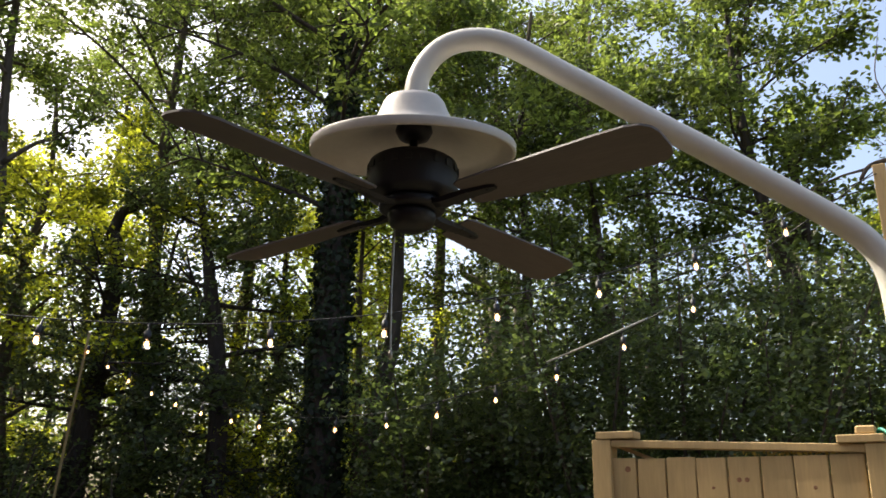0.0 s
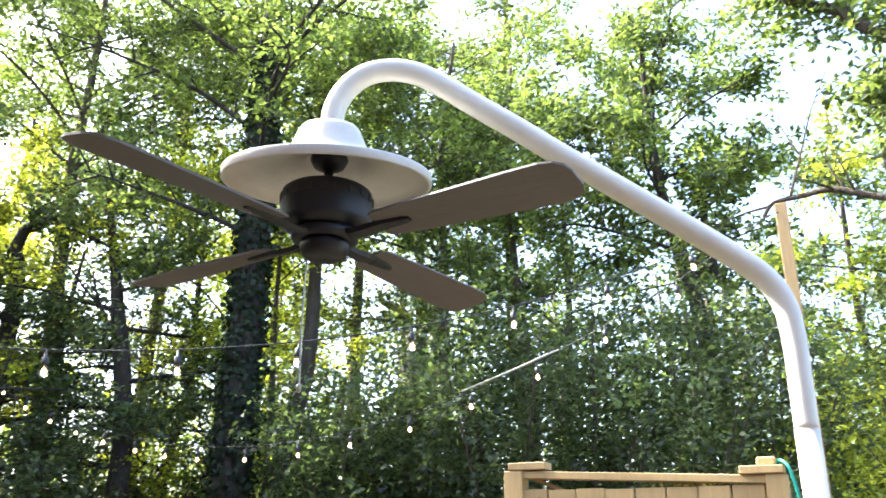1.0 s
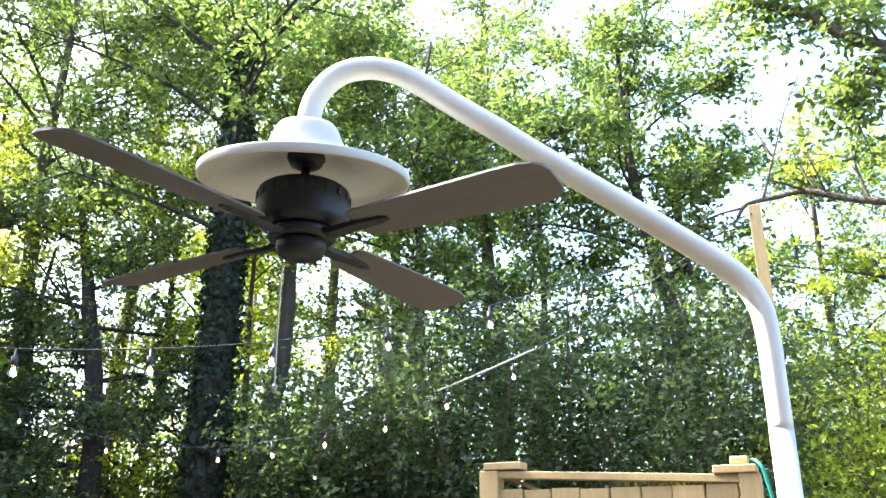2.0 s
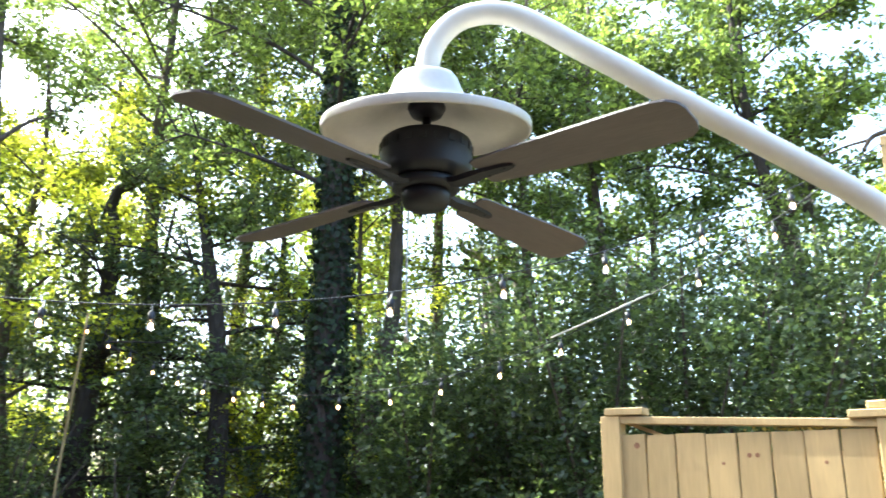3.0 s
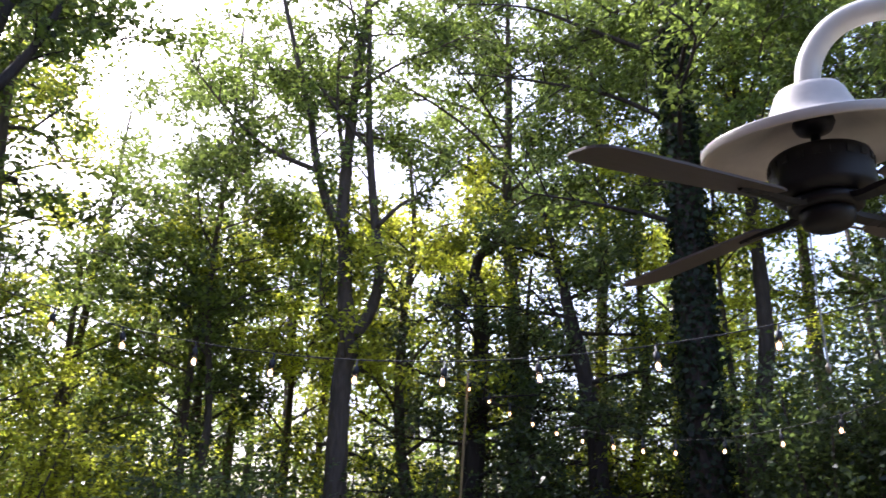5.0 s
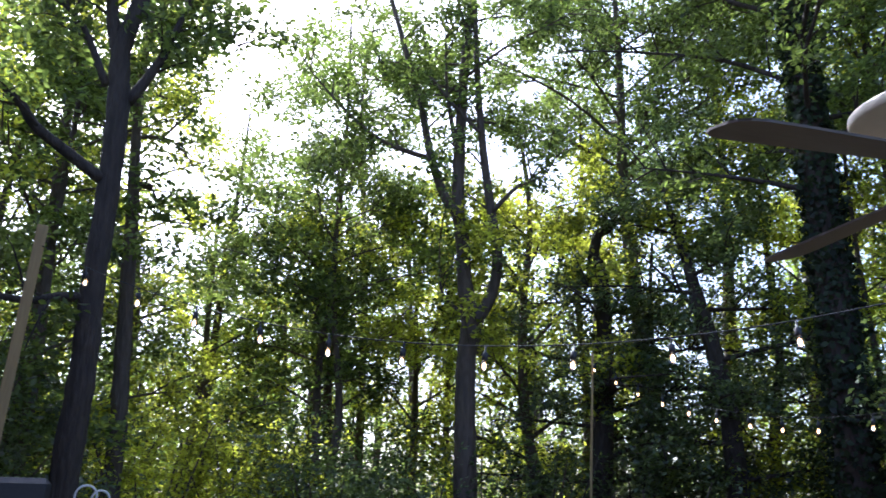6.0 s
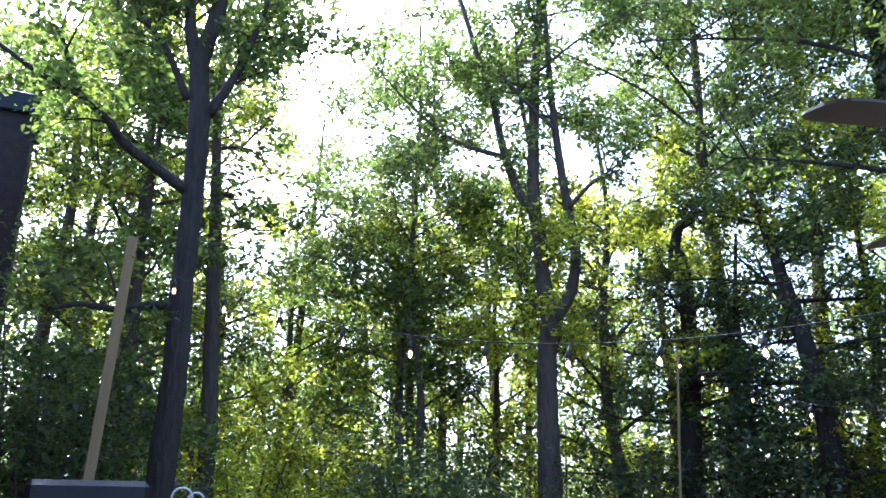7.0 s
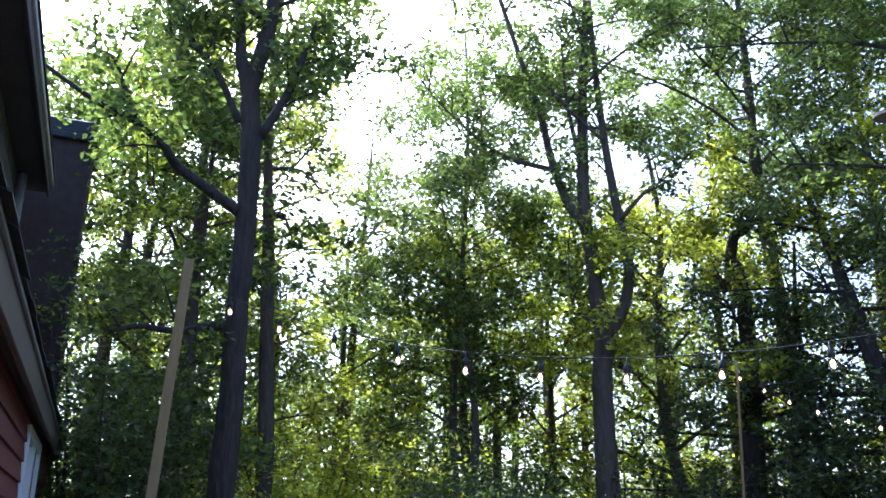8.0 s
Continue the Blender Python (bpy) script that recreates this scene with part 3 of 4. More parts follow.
# ---- dark covered smoker and white wire trellis by the house ----
def build_smoker():
    ob = empty("covered_smoker", pose(-3.85, 1.70, 0, 0, 0, 66), "tall smoker under a black fitted cover", "grill")
    part("cover", box(-0.24, 0.24, -0.22, 0.22, 0.03, 1.60), BLACK, ob, bevel=0.03)
    part("lid", box(-0.25, 0.25, -0.23, 0.23, 1.602, 1.715), BLACK, ob, "black lid", bevel=0.025)
    for x in (-0.19, 0.19):
        for y in (-0.17, 0.17):
            part("foot", lathe([(0, 0), (0.022, 0), (0.022, 0.035), (0, 0.035)], 12), BLACK, ob).location = (x, y, 0)


def build_trellis():
    ob = empty("wire_trellis", pose(-4.30, 2.50, 0, 0, 0, 60), "white bent wire garden trellis with round loops", "trellis")
    for x, r, z in ((-0.02, 0.055, 1.665), (0.055, 0.045, 1.65)):
        pts = [(x + r * math.cos(a), 0, z + r * math.sin(a)) for a in [math.pi * k / 10 for k in range(11)]]
        part("loop", tube([(x + r, 0, 0.0)] + pts + [(x - r, 0, 0.0)], 0.006, 8), WIRE, ob, smooth=True)
    for z in (0.5, 1.0, 1.4):
        part("crossbar", tube([(-0.08, 0, z), (0.1, 0, z)], 0.005, 8), WIRE, ob, smooth=True)


build_smoker()
build_trellis()


# ---- trees ----
def d2(az, el, r):
    """A point at a bearing, an angle above level and a range from the walker."""
    return tuple(polar(az, r, 1.56 + r * math.tan(radians(el))))


def rising(az, r, points):
    """Trunk points relative to the foot at (az, r), from (bearing, angle above level, radius) rows."""
    foot = polar(az, r)
    rows = [(0.0, 0.0, -0.1, points[0][2] * 1.15)]
    for a, e, rad in points:
        p = Vector(d2(a, e, r)) - foot
        rows.append((p.x, p.y, p.z, rad))
    return rows


def behind_lights(points, origin):
    """Those of the points that lie behind the far light cable."""
    x, y = points[:, 0] + origin[0], points[:, 1] + origin[1]
    return points[(x < -4.6) | (x > 2.7) | (y > 4.93 + (2.66 - x) * 0.567 + 0.35)]


def grow(name, label, base, trunk, crown, leaf_mat, seed, bark=BARK, limbs=12, spr=55, per=15, leaf=0.080, spread=0.6, reach=0.18, rise=0.35, own=(), seg=10, ivy=0, group="trees of the wood"):
    """A tree: a tapered trunk through (dx, dy, z, radius) points, limbs round it that divide into branches, and leaf sprays along the branches.
    crown: lowest and highest limb, and reach; own: limbs of their own as (points, radius, sprays, how far the radius tapers)."""
    rng = np.random.default_rng(seed)
    root = empty(name, Matrix.Translation(base), label, "tree", group)
    pts = smooth_path([p[:3] for p in trunk], 5)
    n = len(pts)
    radii = np.interp(np.linspace(0, 1, n), np.linspace(0, 1, len(trunk)), [p[3] for p in trunk])
    rough = [radii[i] * (1 + 0.06 * math.sin(i * 2.3 + seed)) for i in range(n)]
    part("trunk", tube(pts, rough, seg), bark, root, smooth=True)
    zs = np.array([p.z for p in pts])
    twigs = []
    near = Vector(base).length < 10.8
    outer = bmesh.new()

    def limb(line, r0, count, taper=0.85):
        line = smooth_path(line, 4)
        m = len(line)
        long = sum((b - a).length for a, b in zip(line, line[1:]))
        stem = part("limb", tube(line, [max(r0 * (1 - taper * i / (m - 1)), 0.006) for i in range(m)], 7), bark, root, smooth=True)
        heads = max(4, int(count / 8)) if count else 3
        for h in range(heads):                               # branches, alternating out of the limb, with the leaves towards their ends
            i = int(min(m - 2, (0.22 + 0.78 * (h + rng.uniform(0, 1)) / heads) * (m - 1)))
            way = (line[i + 1] - line[i]).normalized()
            d = Vector(rng.normal(0, 1, 3))
            d = (d - way * d.dot(way)).normalized() + way * float(rng.uniform(0.3, 1.1)) + Vector((0, 0, 0.2))
            d = d.normalized() * float(rng.uniform(0.5, 1.3)) * spread * (1.0 if long > 1.0 else 0.7)
            sag = Vector((0, 0, float(rng.uniform(0.02, 0.14)) * d.length))
            bend = [line[i], line[i] + d * 0.35 + sag, line[i] + d * 0.7 + sag * 1.2, line[i] + d]
            rb = min(r0 * 0.4, 0.016)
            sizes = [rb, rb * 0.7, rb * 0.45, 0.0025]
            if near:
                part("branch", tube(bend, sizes, 5), bark, stem, smooth=True)
            else:
                tube(bend, sizes, 4, outer)
            if count:
                k = max(2, round(count / heads))
                f = rng.uniform(0.3, 1.12, (k, 1))
                twigs.append(np.array(line[i]) + f * np.array(d) + np.array(sag) + rng.normal(0, 1, (k, 3)) * spread * np.array([0.20, 0.20, 0.12]))

    z0, z1, far = crown
    turn = rng.uniform(0, 6.28)
    for i in range(limbs):
        f = (i + 0.5) / limbs
        z = z0 + (z1 - z0) * f
        k = int(np.argmin(abs(zs - z)))
        start = pts[k]
        turn += 2.4 + rng.normal(0, 0.3)
        size = far * (0.6 + 0.5 * math.sin(math.pi * min(f * 0.9 + 0.12, 1))) * float(rng.uniform(0.75, 1.15))
        d = Vector((math.cos(turn), math.sin(turn), 0))
        up = float(rise * size * rng.uniform(0.5, 1.4))
        line = [start, start + d * size * 0.35 + Vector((0, 0, up * 0.5)), start + d * size * 0.7 + Vector((float(rng.normal(0, 0.12)), float(rng.normal(0, 0.12)), float(up * 0.85))), start + d * size + Vector((float(rng.normal(0, 0.2)), float(rng.normal(0, 0.2)), float(up)))]
        limb(line, min(max(radii[k] * 0.38, 0.016), 0.036), spr)
    for line, *rest in own:
        limb([Vector(p) - Vector(base) for p in line], *rest)
    if len(outer.verts):
        tagged(part("brushwood", outer, bark, root, smooth=True), kind="stuff")
    if twigs:
        me = leaf_mesh("crown", *sprays(rng, behind_lights(np.concatenate(twigs), base), per, leaf, reach), fine=near)
        mesh_part("crown", me, leaf_mat, root)
    if ivy:
        h = rng.uniform(0.2, min(7.5, zs.max()), ivy)
        a = rng.uniform(0, 2 * np.pi, ivy)
        r = np.interp(h, zs, radii) + np.abs(rng.normal(0.025, 0.04, ivy))
        cx = np.interp(h, zs, [p.x for p in pts]) + r * np.cos(a)
        cy = np.interp(h, zs, [p.y for p in pts]) + r * np.sin(a)
        out = np.stack([np.cos(a), np.sin(a), np.full(ivy, 0.3)], 1)
        me = leaf_mesh("ivy", np.stack([cx, cy, h], 1), rng.normal(0, 1, (ivy, 3)) - np.array([0, 0, 0.5]), out + rng.normal(0, 0.4, (ivy, 3)), rng.uniform(0.05, 0.10, ivy), 0.8)
        mesh_part("ivy", me, LEAF_IVY, root, "dark ivy over the bark")
    return root


def straight(h, r0, lean=(0, 0), bend=0.15, seed=0):
    rng = random.Random(seed)
    return [(lean[0] * f + bend * rng.uniform(-1, 1) * (f > 0), lean[1] * f + bend * rng.uniform(-1, 1) * (f > 0), -0.1 + h * f, r0 * (1.15 if f == 0 else 1 - 0.8 * f)) for f in (0, 0.2, 0.4, 0.6, 0.8, 1.0)]


def way(r, *pairs):
    """A limb's line at one range, from bearing and angle pairs."""
    return [d2(a, e, r) for a, e in pairs]


# the ivy-covered tree behind the fan, and the slender leaning one next to it
grow("ivy_tree", "tall tree with its trunk wrapped in dark ivy", polar(10.3, 9.4), [(0, 0, -0.1, 0.22), (0.0, 0, 1.5, 0.205), (0.02, 0, 3.0, 0.185), (0.03, 0, 5.0, 0.165), (0.02, 0, 7.2, 0.145), (0.05, 0, 9.5, 0.09), (0.1, 0.1, 11.0, 0.04)], (4.9, 10.0, 2.5), LEAF_OAK, 11, BARK_DARK, limbs=20, spr=65, ivy=6500)
grow("slender_tree", "slender tree leaning beside the ivy-covered trunk", polar(7.75, 10.8), [(0, 0, -0.1, 0.12), (0, 0, 1.8, 0.115), (0.09, 0, 2.64, 0.11), (0.28, 0, 3.5, 0.10), (0.34, 0, 4.11, 0.095), (0.35, 0, 5.4, 0.085), (0.30, 0, 9.0, 0.04)], (5.6, 8.8, 1.8), LEAF_OAK, 12, limbs=12, spr=70)
grow("slender_tree", "thin straight sapling beside the ivy-covered trunk", polar(8.4, 11.3), straight(8.0, 0.06, (0.05, 0), 0.05, 3), (4.0, 7.6, 1.3), LEAF_MAPLE, 13, limbs=9, spr=50)

# the tree that forks into upright stems
R = 10.4
grow("forked_tree", "grey-barked tree forking into upright stems", polar(33.9, R), rising(33.9, R, [(33.9, 2.3, 0.145), (33.9, 7.0, 0.13), (33.8, 10.7, 0.125), (33.5, 12.8, 0.13), (33.9, 15.7, 0.10), (34.1, 19.1, 0.092), (34.4, 21.1, 0.09), (34.2, 26.0, 0.075), (33.9, 30.5, 0.065), (33.3, 35.1, 0.05), (33.2, 40.0, 0.025)]), (6.8, 9.9, 2.0), LEAF_OAK, 21, BARK, limbs=11, spr=66,
     own=[(way(R - 0.03, (33.4, 12.7), (32.1, 14.8), (31.6, 17.4), (32.0, 20.5), (32.5, 24.4), (32.8, 27.8), (33.0, 31.5), (33.1, 35.0)), 0.085, 50, 0.6),
          (way(R - 0.05, (34.2, 20.0), (35.4, 21.7), (36.5, 24.6), (37.2, 27.7), (38.3, 30.8), (40.1, 35.6)), 0.075, 90, 0.6),
          (way(R - 0.15, (32.7, 25.9), (34.8, 27.9), (36.8, 29.9), (38.8, 30.6), (41.6, 30.4)), 0.03, 40),
          (way(R - 0.1, (31.9, 20.6), (30.3, 22.1), (28.6, 23.1), (26.1, 25.0)), 0.035, 50),
          (way(R + 0.1, (36.5, 24.2), (39.6, 25.1), (41.7, 26.3), (44.7, 28.7), (46.5, 30.5)), 0.04, 75),
          (way(R + 0.1, (33.8, 13.4), (35.4, 14.8), (35.7, 16.5), (35.7, 19.2)), 0.028, 14),
          (way(R, (34.3, 24.0), (35.2, 28.5), (35.4, 33.0)), 0.045, 60)])

# the big dark trunk near the house, with its long limbs
R = 7.5
grow("big_oak", "tall dark-trunked oak with long bare lower limbs", polar(59.2, R), rising(59.2, R, [(59.1, 2.3, 0.122), (58.9, 8.8, 0.112), (59.0, 13.9, 0.103), (58.9, 20.0, 0.10), (59.0, 25.6, 0.105), (59.3, 29.2, 0.09), (58.3, 33.3, 0.075), (58.0, 39.0, 0.05), (57.8, 45.0, 0.02)]), (6.0, 8.8, 1.8), LEAF_OAK, 31, BARK_DARK, limbs=9, spr=56,
     own=[(way(R - 0.02, (59.4, 20.9), (61.9, 22.3), (64.0, 23.5), (65.2, 24.8), (67.1, 25.9), (68.9, 26.4), (70.8, 27.1), (74.0, 28.5)), 0.058, 60, 0.7),
          (way(R - 0.05, (67.1, 26.0), (68.1, 27.9), (69.2, 29.6), (71.3, 30.0)), 0.034, 40),
          (way(R - 0.02, (59.4, 13.3), (61.0, 13.2), (62.4, 12.8), (63.7, 12.8), (65.2, 12.9), (67.0, 12.4)), 0.045, 30, 0.6),
          (way(R - 0.02, (60.0, 26.8), (62.0, 30.0), (63.5, 31.0), (65.8, 31.6)), 0.04, 60),
          (way(R - 0.02, (58.4, 26.0), (56.8, 28.6), (55.9, 30.7), (54.7, 33.8)), 0.055, 70, 0.6),
          (way(R + 0.02, (59.4, 28.6), (60.2, 30.9), (60.5, 33.0), (61.0, 37.0)), 0.075, 50, 0.5)])
R = 10.0
grow("slender_tree", "slender tree behind the big oak", polar(56.4, R), rising(56.4, R, [(56.4, 4.1, 0.10), (56.6, 8.6, 0.095), (57.1, 16.9, 0.08), (57.2, 19.3, 0.078), (57.6, 23.9, 0.06), (57.7, 28.0, 0.05), (57.5, 36.0, 0.02)]), (5.9, 8.4, 1.5), LEAF_OAK, 32, limbs=8, spr=40,
     own=[(way(R, (57.5, 23.9), (55.9, 24.1), (54.7, 23.7), (53.6, 22.7)), 0.03, 18), (way(R, (55.9, 24.1), (54.3, 25.8), (53.4, 26.6)), 0.02, 18), (way(R, (57.3, 20.7), (56.7, 20.9), (56.1, 20.8)), 0.055, 0, 0.3)])

# dark evergreens in the middle distance
grow("evergreen_tree", "dark evergreen with a hooked broken limb", polar(25.1, 11.3), [(0, 0, -0.1, 0.18), (0, 0, 2.0, 0.15), (0.08, 0, 3.1, 0.13), (0.14, 0, 4.07, 0.11), (0.12, 0, 4.82, 0.095), (0.03, 0, 5.06, 0.085)], (1.0, 4.5, 1.3), LEAF_DARK, 41, BARK_DARK, limbs=20, spr=42, leaf=0.072, rise=0.1,
     own=[(way(11.3, (25.0, 17.1), (24.8, 18.0), (24.5, 18.8), (23.7, 19.2), (23.3, 19.9)), 0.085, 0, 0.35), (way(11.3, (23.4, 19.8), (22.8, 20.6), (22.2, 21.6)), 0.03, 30)])
grow("evergreen_tree", "dark dense evergreen under taller trees, its trunk leaning", polar(17.0, 10.6), [(0, 0, -0.1, 0.15), (0, 0, 2.43, 0.12), (-0.07, 0, 3.2, 0.11), (-0.15, 0, 3.7, 0.10), (-0.26, 0, 4.2, 0.095), (-0.37, 0, 4.8, 0.065), (-0.55, 0, 5.6, 0.04), (-0.7, 0, 6.3, 0.012)], (0.9, 6.1, 1.4), LEAF_SHRUB, 42, BARK_DARK, limbs=22, spr=54, leaf=0.072, rise=0.1)
grow("evergreen_tree", "dark dense evergreen under taller trees", polar(14.5, 12.5), straight(6.5, 0.12, (0.2, 0), 0.1, 8), (1.0, 4.6, 1.3), LEAF_DARK, 43, BARK_DARK, limbs=14, spr=56, leaf=0.072, rise=0.1)
grow("evergreen_tree", "dark dense evergreen under taller trees", polar(21.5, 11.6), straight(5.4, 0.10, (0.1, 0), 0.1, 18), (0.9, 4.2, 1.3), LEAF_DARK, 44, BARK_DARK, limbs=15, spr=46, leaf=0.072, rise=0.1)

# sunlit maples and oaks of the middle row: bearing, range, height, trunk, crown low, high, reach, limbs, sprays, kind
ROW = [
    (26.5, 13.6, 9.0, 0.10, 3.4, 7.2, 2.0, 11, 62, "maple"), (34.5, 13.6, 7.5, 0.09, 2.2, 6.4, 1.8, 14, 70, "maple"),
    (12.8, 12.6, 8.5, 0.10, 2.2, 6.5, 1.9, 15, 80, "maple"), (41.0, 14.5, 10.5, 0.10, 6.0, 10.0, 1.9, 14, 60, "oak"), (-8.8, 10.8, 8.5, 0.11, 3.8, 7.6, 1.6, 11, 50, "oak"), (65.0, 13.0, 9.5, 0.12, 3.5, 8.0, 1.8, 15, 85, "oak"), (43.5, 11.8, 7.6, 0.08, 3.6, 6.2, 1.7, 13, 70, "oak"), (-1.0, 13.5, 11.0, 0.14, 5.6, 10.5, 2.2, 16, 80, "oak"),
    (29.0, 12.0, 7.6, 0.12, 2.0, 6.2, 2.0, 17, 95, "maple"), (22.5, 12.8, 11.0, 0.18, 6.0, 10.3, 2.7, 24, 115, "oak"), (16.5, 13.5, 11.0, 0.15, 5.5, 10.5, 2.3, 18, 95, "oak"),
    (3.0, 14.5, 11.5, 0.16, 7.0, 11.0, 2.5, 14, 65, "oak"), (-3.0, 11.8, 9.5, 0.13, 4.4, 8.8, 2.1, 18, 85, "oak"), (-8.5, 13.0, 11.5, 0.15, 6.0, 11.0, 2.3, 15, 65, "oak"), (-12.5, 11.5, 8.0, 0.10, 3.2, 6.6, 1.7, 13, 60, "oak"),
    (-35.5, 11.5, 9.0, 0.13, 2.2, 6.0, 2.0, 15, 70, "maple"), (-48.0, 10.0, 9.5, 0.16, 2.5, 9.0, 2.4, 15, 70, "oak"), (-30.0, 13.0, 8.2, 0.10, 2.2, 6.8, 1.9, 16, 85, "oak"),
    (42.5, 13.0, 7.2, 0.11, 2.6, 6.2, 1.9, 15, 70, "maple"), (47.0, 14.5, 6.6, 0.09, 2.4, 5.4, 1.8, 12, 60, "oak"), (52.5, 13.0, 6.2, 0.09, 2.0, 5.2, 1.7, 14, 75, "oak"), (56.5, 13.5, 11.5, 0.12, 2.5, 10.6, 2.0, 16, 60, "maple"), (44.5, 12.2, 9.5, 0.08, 3.0, 8.8, 1.4, 13, 50, "oak"), (38.0, 13.8, 6.5, 0.10, 2.2, 6.0, 1.9, 13, 60, "oak"),
    (62.5, 11.0, 10.0, 0.13, 2.2, 9.2, 2.0, 16, 72, "maple"), (61.8, 9.6, 7.5, 0.09, 2.0, 6.8, 1.0, 13, 48, "oak"), (67.0, 12.6, 10.0, 0.14, 2.2, 8.8, 2.0, 16, 90, "oak"), (76.0, 15.5, 9.5, 0.14, 2.5, 9.0, 2.2, 15, 80, "maple"), (82.0, 14.0, 9.0, 0.14, 2.5, 8.5, 2.2, 13, 60, "oak"),
]
for i, (az, r, h, r0, zl, zh, far, limbs_n, spr_n, kind) in enumerate(ROW):
    maple = kind == "maple"
    grow("maple_tree" if maple else "oak_tree", "sunlit yellow-green maple at the wood's edge" if maple else "green oak standing in the wood", polar(az, r), straight(h, r0, (random.Random(i).uniform(-0.5, 0.5), 0), 0.12, 50 + i), (zl, zh, far), LEAF_MAPLE if maple else LEAF_OAK, 100 + i, limbs=limbs_n, spr=int(spr_n * (0.75 if maple else 0.9)), leaf=0.086, spread=0.62)

# the see-through tree above the gate and the overhanging oak at the yard's corner
grow("open_tree", "slim leaning tree with an open see-through crown", polar(-21.8, 10.0), [(0, 0, -0.1, 0.12), (-0.05, 0, 2.5, 0.105), (-0.28, 0, 4.2, 0.09), (-0.55, 0, 5.4, 0.07), (-0.68, 0, 6.6, 0.05), (-0.7, 0, 8.0, 0.02)], (4.3, 7.8, 1.35), LEAF_OAK, 61, BARK_DARK, limbs=15, spr=62, spread=0.5,
     own=[(way(10.0, (-20.0, 20.5), (-22.0, 22.0), (-24.0, 23.8), (-25.2, 25.0)), 0.03, 60), (way(10.0, (-18.4, 26.5), (-18.6, 30.0), (-20.0, 33.0), (-20.8, 36.0)), 0.04, 90), (way(10.0, (-18.6, 22.0), (-15.5, 24.5), (-13.0, 28.0)), 0.03, 60), (way(10.0, (-21.6, 17.0), (-21.2, 21.7), (-20.6, 23.6), (-19.8, 25.4)), 0.06, 40, 0.5)])
grow("overhanging_oak", "oak reaching a long limb over the yard's corner", polar(-46.0, 8.0), straight(9.0, 0.2, (0.2, 0), 0.1, 9), (6.5, 8.6, 1.5), LEAF_OAK, 62, limbs=6, spr=50,
     own=[(way(7.5, (-45, 29), (-38, 28.8), (-34.4, 30.2), (-31.7, 32.4), (-28.9, 33.6), (-26, 35)), 0.085, 190, 0.6), (way(7.45, (-36, 29.3), (-34.6, 27.5), (-33.2, 25.5)), 0.03, 80),
          (way(8.3, (-45, 18.0), (-38, 19.4), (-32.6, 20.7), (-29.8, 21.7), (-27.7, 21.6), (-25.9, 21.4), (-25.2, 20.6)), 0.045, 0, 0.6),
          (way(8.3, (-27.0, 21.6), (-28.1, 24.3), (-29.2, 26.9), (-30.5, 29.0)), 0.016, 0), (way(8.3, (-30.5, 21.6), (-29.6, 24.0), (-31.5, 26.5)), 0.014, 0), (way(8.3, (-28.0, 24.2), (-27.0, 26.5), (-27.4, 28.4)), 0.01, 0), (way(8.3, (-33.5, 20.4), (-33.0, 23.0), (-33.8, 25.0)), 0.02, 14)])
grow("dead_snag", "bare pale broken snag curving among the leaves", polar(-0.9, 12.6), [(0, 0, -0.1, 0.13), (0, 0, 2.5, 0.11), (-0.04, 0, 4.0, 0.085), (-0.09, 0, 4.65, 0.072), (-0.17, 0, 5.0, 0.068), (-0.31, 0, 5.11, 0.064), (-0.52, 0, 5.2, 0.055), (-0.62, 0, 5.42, 0.02)], (1, 1, 1), LEAF_OAK, 63, BARK_GREY, limbs=0)
grow("dead_stub", "short bare broken trunk beside the snag", polar(-2.1, 12.8), [(0, 0, -0.1, 0.12), (0, 0, 2.5, 0.10), (0.02, 0, 4.2, 0.08), (0.0, 0, 5.3, 0.06)], (1, 1, 1), LEAF_OAK, 65, BARK_GREY, limbs=0)
R = 13.5
grow("dead_sapling", "thin bare leaning sapling against the sky", polar(51.4, R), rising(51.4, R, [(51.2, 8.0, 0.07), (51.0, 12.0, 0.065), (50.6, 17.4, 0.052), (50.5, 19.3, 0.045), (50.2, 22.4, 0.03), (50.0, 26.5, 0.012)]), (1, 1, 1), LEAF_OAK, 64, BARK, limbs=0,
     own=[(way(R, (50.5, 19.2), (48.5, 21.7), (47.2, 23.3)), 0.028, 14), (way(R, (50.6, 17.3), (52.0, 16.8), (53.0, 15.5)), 0.022, 8)])


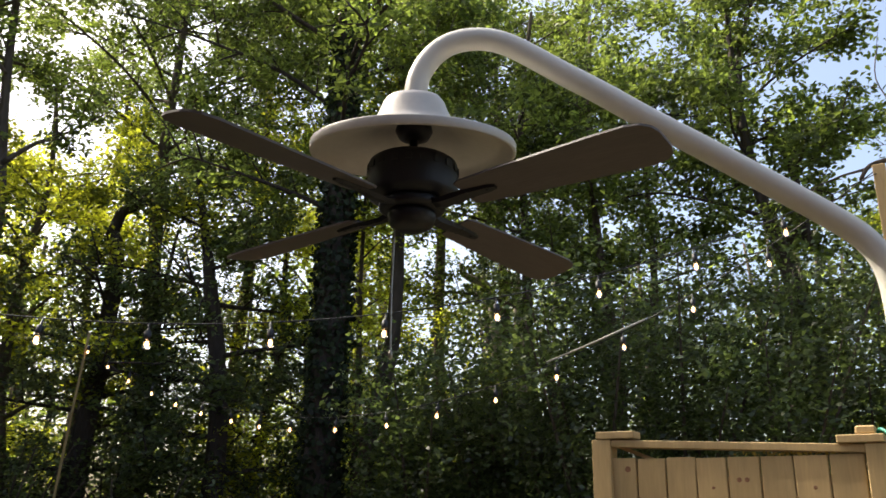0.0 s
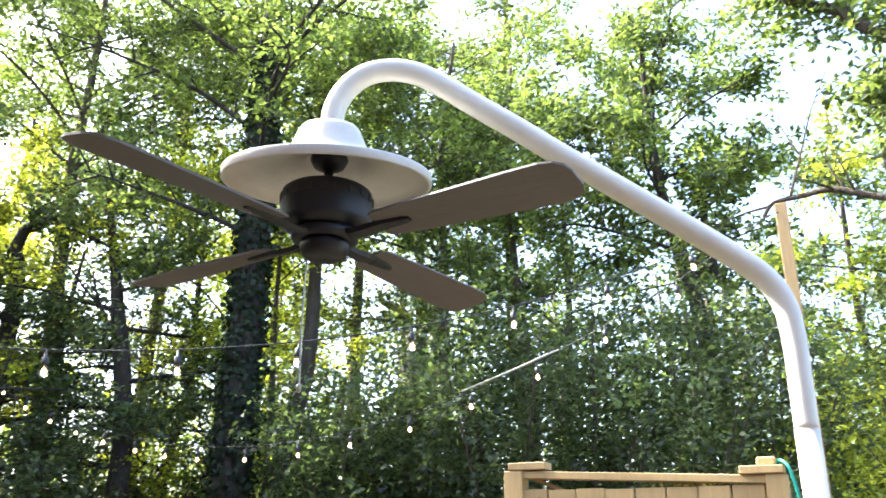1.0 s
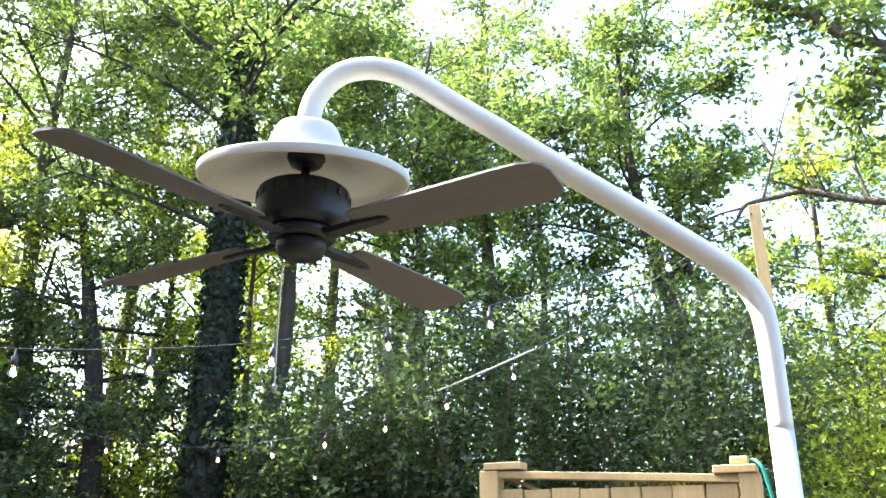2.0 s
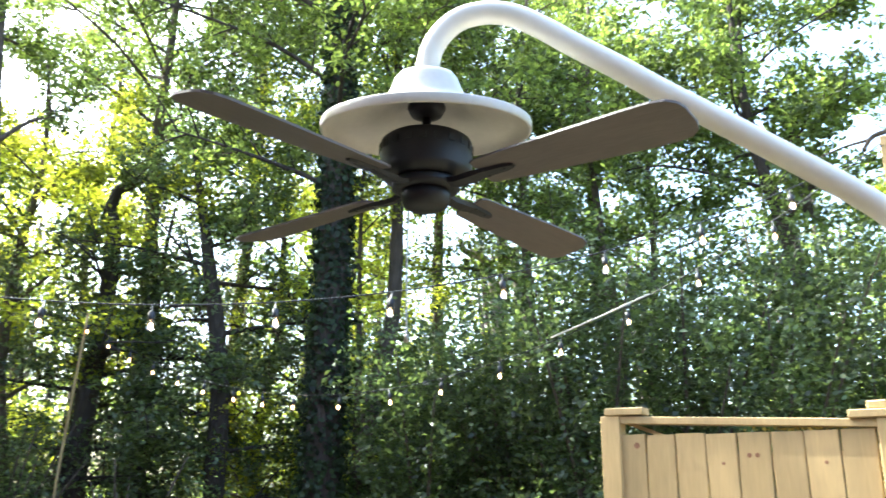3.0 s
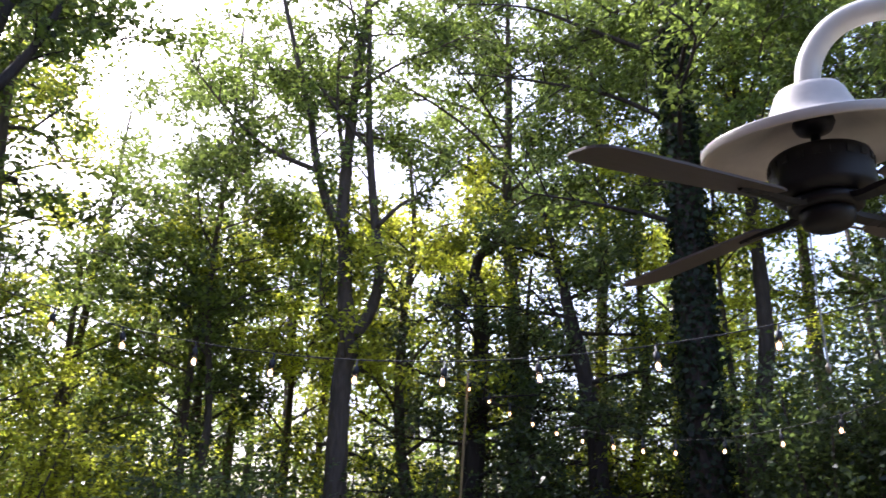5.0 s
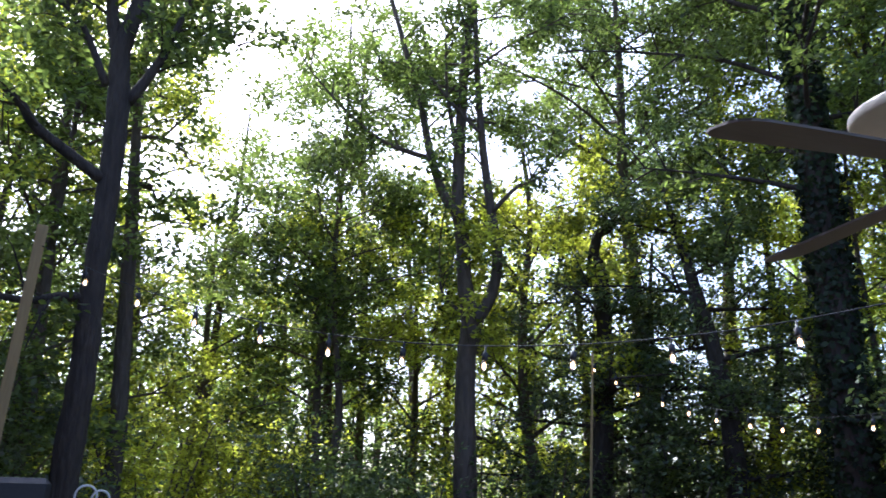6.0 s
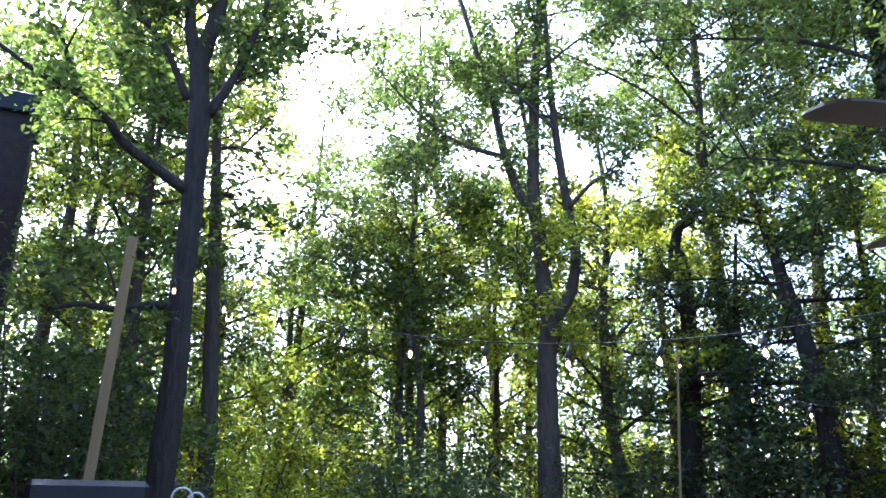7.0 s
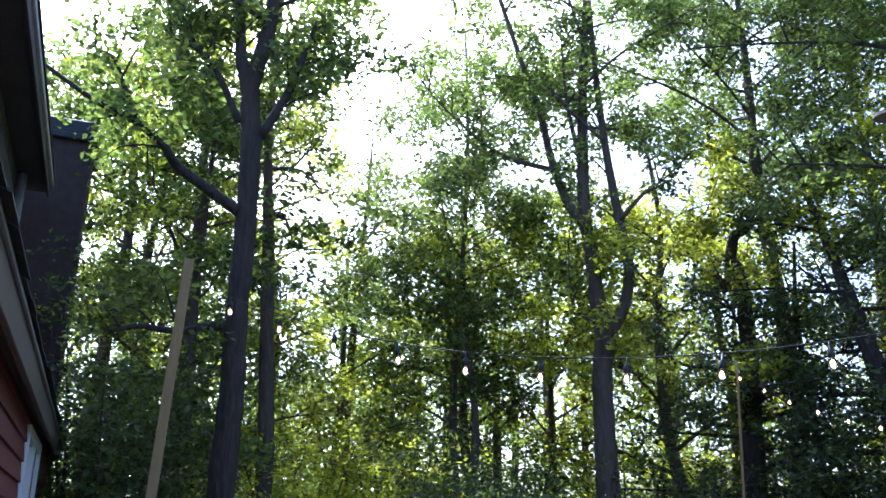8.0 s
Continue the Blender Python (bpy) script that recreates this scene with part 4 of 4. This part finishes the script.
# ---- shrubs: bearing, range, height, radius, sprays, kind ----
def shrub(az, r, h, rad, count, mat, seed, label, leaf=0.070):
    rng = np.random.default_rng(seed)
    base = polar(az, r)
    root = empty("shrub", Matrix.Translation(base), label, "shrub", "shrubs at the wood's edge")
    twigs = []
    stems = 8
    for i in range(stems):
        a = rng.uniform(0, 6.28)
        lean = float(rng.uniform(0.2, 1.0)) * rad
        top = Vector((math.cos(a) * lean, math.sin(a) * lean, float(h * rng.uniform(0.6, 1.0))))
        line = smooth_path([(0, 0, -0.05), tuple(Vector((top.x * 0.25, top.y * 0.25, top.z * 0.4))), tuple(Vector((top.x * 0.65, top.y * 0.65, top.z * 0.75))), tuple(top)], 3)
        part("stem", tube(line, [0.03 * (1 - 0.8 * k / (len(line) - 1)) for k in range(len(line))], 5), BARK, root, smooth=True)
        k = count // stems
        f = rng.uniform(0.08, 1.0, k) * (len(line) - 1)
        j = np.minimum(f.astype(int), len(line) - 2)
        arr = np.array([list(p) for p in line])
        twigs.append(arr[j] + (f - j)[:, None] * (arr[j + 1] - arr[j]) + rng.normal(0, 0.33, (k, 3)) * rad * 0.75)
    at = np.concatenate(twigs)
    at[:, 2] = np.abs(at[:, 2]) + 0.05
    at = behind_lights(at, base)
    mesh_part("crown", leaf_mesh("crown", *sprays(rng, at, 13, leaf, 0.19)), mat, root)


SHRUBS = [
    (40.0, 12.2, 3.2, 1.3, 700, "s"), (45.0, 12.8, 3.5, 1.3, 750, "s"), (50.5, 12.6, 3.6, 1.3, 750, "m"), (55.5, 14.0, 4.2, 1.4, 800, "s"), (60.0, 12.2, 3.8, 1.3, 750, "s"),
    (5.5, 12.0, 4.0, 1.2, 800, "s"), (1.8, 13.0, 3.8, 1.2, 700, "m"), (8.7, 12.6, 3.8, 1.2, 700, "m"), (67.5, 9.8, 4.2, 1.3, 800, "s"),
    (4.0, 9.0, 3.1, 1.2, 800, "s"), (7.0, 10.2, 2.7, 1.0, 650, "s"), (1.5, 11.4, 3.3, 1.2, 700, "s"), (-1.5, 8.6, 3.6, 1.3, 900, "s"), (-7.0, 8.3, 3.9, 1.35, 1000, "s"), (-12.5, 8.6, 4.2, 1.4, 1050, "s"), (-18.0, 8.4, 4.1, 1.35, 1000, "s"), (-23.5, 8.8, 4.0, 1.3, 900, "s"), (-29.0, 9.5, 3.4, 1.3, 700, "m"), (-35.0, 8.8, 3.0, 1.3, 650, "m"),
    (-4.5, 10.5, 4.6, 1.4, 800, "d"), (-14.5, 10.3, 4.8, 1.4, 800, "d"),
    (12.5, 11.3, 2.6, 1.2, 650, "m"), (29.0, 10.6, 2.4, 1.2, 700, "s"), (37.5, 9.6, 2.1, 1.1, 700, "s"), (43.0, 10.0, 2.3, 1.2, 750, "s"), (48.5, 10.8, 2.5, 1.2, 700, "m"), (54.0, 10.4, 2.7, 1.2, 700, "m"), (62.5, 9.5, 2.6, 1.2, 700, "s"), (66.0, 8.6, 2.9, 1.2, 750, "s"), (69.5, 11.0, 3.4, 1.3, 800, "s"), (64.0, 10.8, 3.6, 1.3, 750, "s"), (22.0, 9.2, 2.2, 1.0, 500, "s"), (33.0, 12.5, 3.2, 1.4, 600, "m"), (57.5, 12.0, 3.6, 1.4, 600, "m"),
]
for i, (az, r, h, rad, count, kind) in enumerate(SHRUBS):
    mat, label = {"s": (LEAF_SHRUB, "dense dark green shrub at the edge of the wood"), "m": (LEAF_MAPLE, "yellow-green shrub with light falling through"), "d": (LEAF_DARK, "tall dark evergreen shrub")}[kind]
    shrub(az, r, h, rad, int(count * (0.75 if az > 8 else 1.1)), mat, 300 + i, label)


# ---- the wood farther off ----
def far_woods():
    rng = np.random.default_rng(77)
    bm = bmesh.new()
    twigs = []
    for i in range(150):
        az = float(rng.uniform(-62, 100))
        r = float(rng.uniform(16, 27))
        p = polar(az, r)
        h = float(rng.uniform(6.0, 9.5)) * (0.72 if 42 < az < 56 or -36 < az < -24 else 0.6 if 0.5 < az < 7 else 1.0)
        tube([p + Vector((0, 0, -0.1)), p + Vector((float(rng.normal(0, 0.15)), 0, h * 0.5)), p + Vector((float(rng.normal(0, 0.3)), 0, h))], [rng.uniform(0.08, 0.16), 0.08, 0.03], 6, bm)
        k = 88
        z = rng.uniform(0.6, h, k)
        wide = 1.5 * np.sqrt(np.clip((h + 0.8 - z) / h, 0.05, 1))
        twigs.append(np.stack([p.x + rng.normal(0, 1, k) * wide, p.y + rng.normal(0, 1, k) * wide, z], 1))
        k = 85                                               # low growth between the trunks
        z = np.abs(rng.normal(0, 1.7, k)) + 0.1
        twigs.append(np.stack([p.x + rng.normal(0, 2.2, k), p.y + rng.normal(0, 2.2, k), z], 1))
    tagged(part("far_trunks", bm, BARK, smooth=True), "many thin trunks deep in the wood", "trees", kind="stuff")
    at = np.concatenate(twigs)
    ob = mesh_part("far_foliage", leaf_mesh("far_foliage", *sprays(rng, at, 8, 0.17, 0.34)), LEAF_OAK)
    tagged(ob, "sunlit foliage of trees deep in the wood", "foliage", kind="stuff")


far_woods()
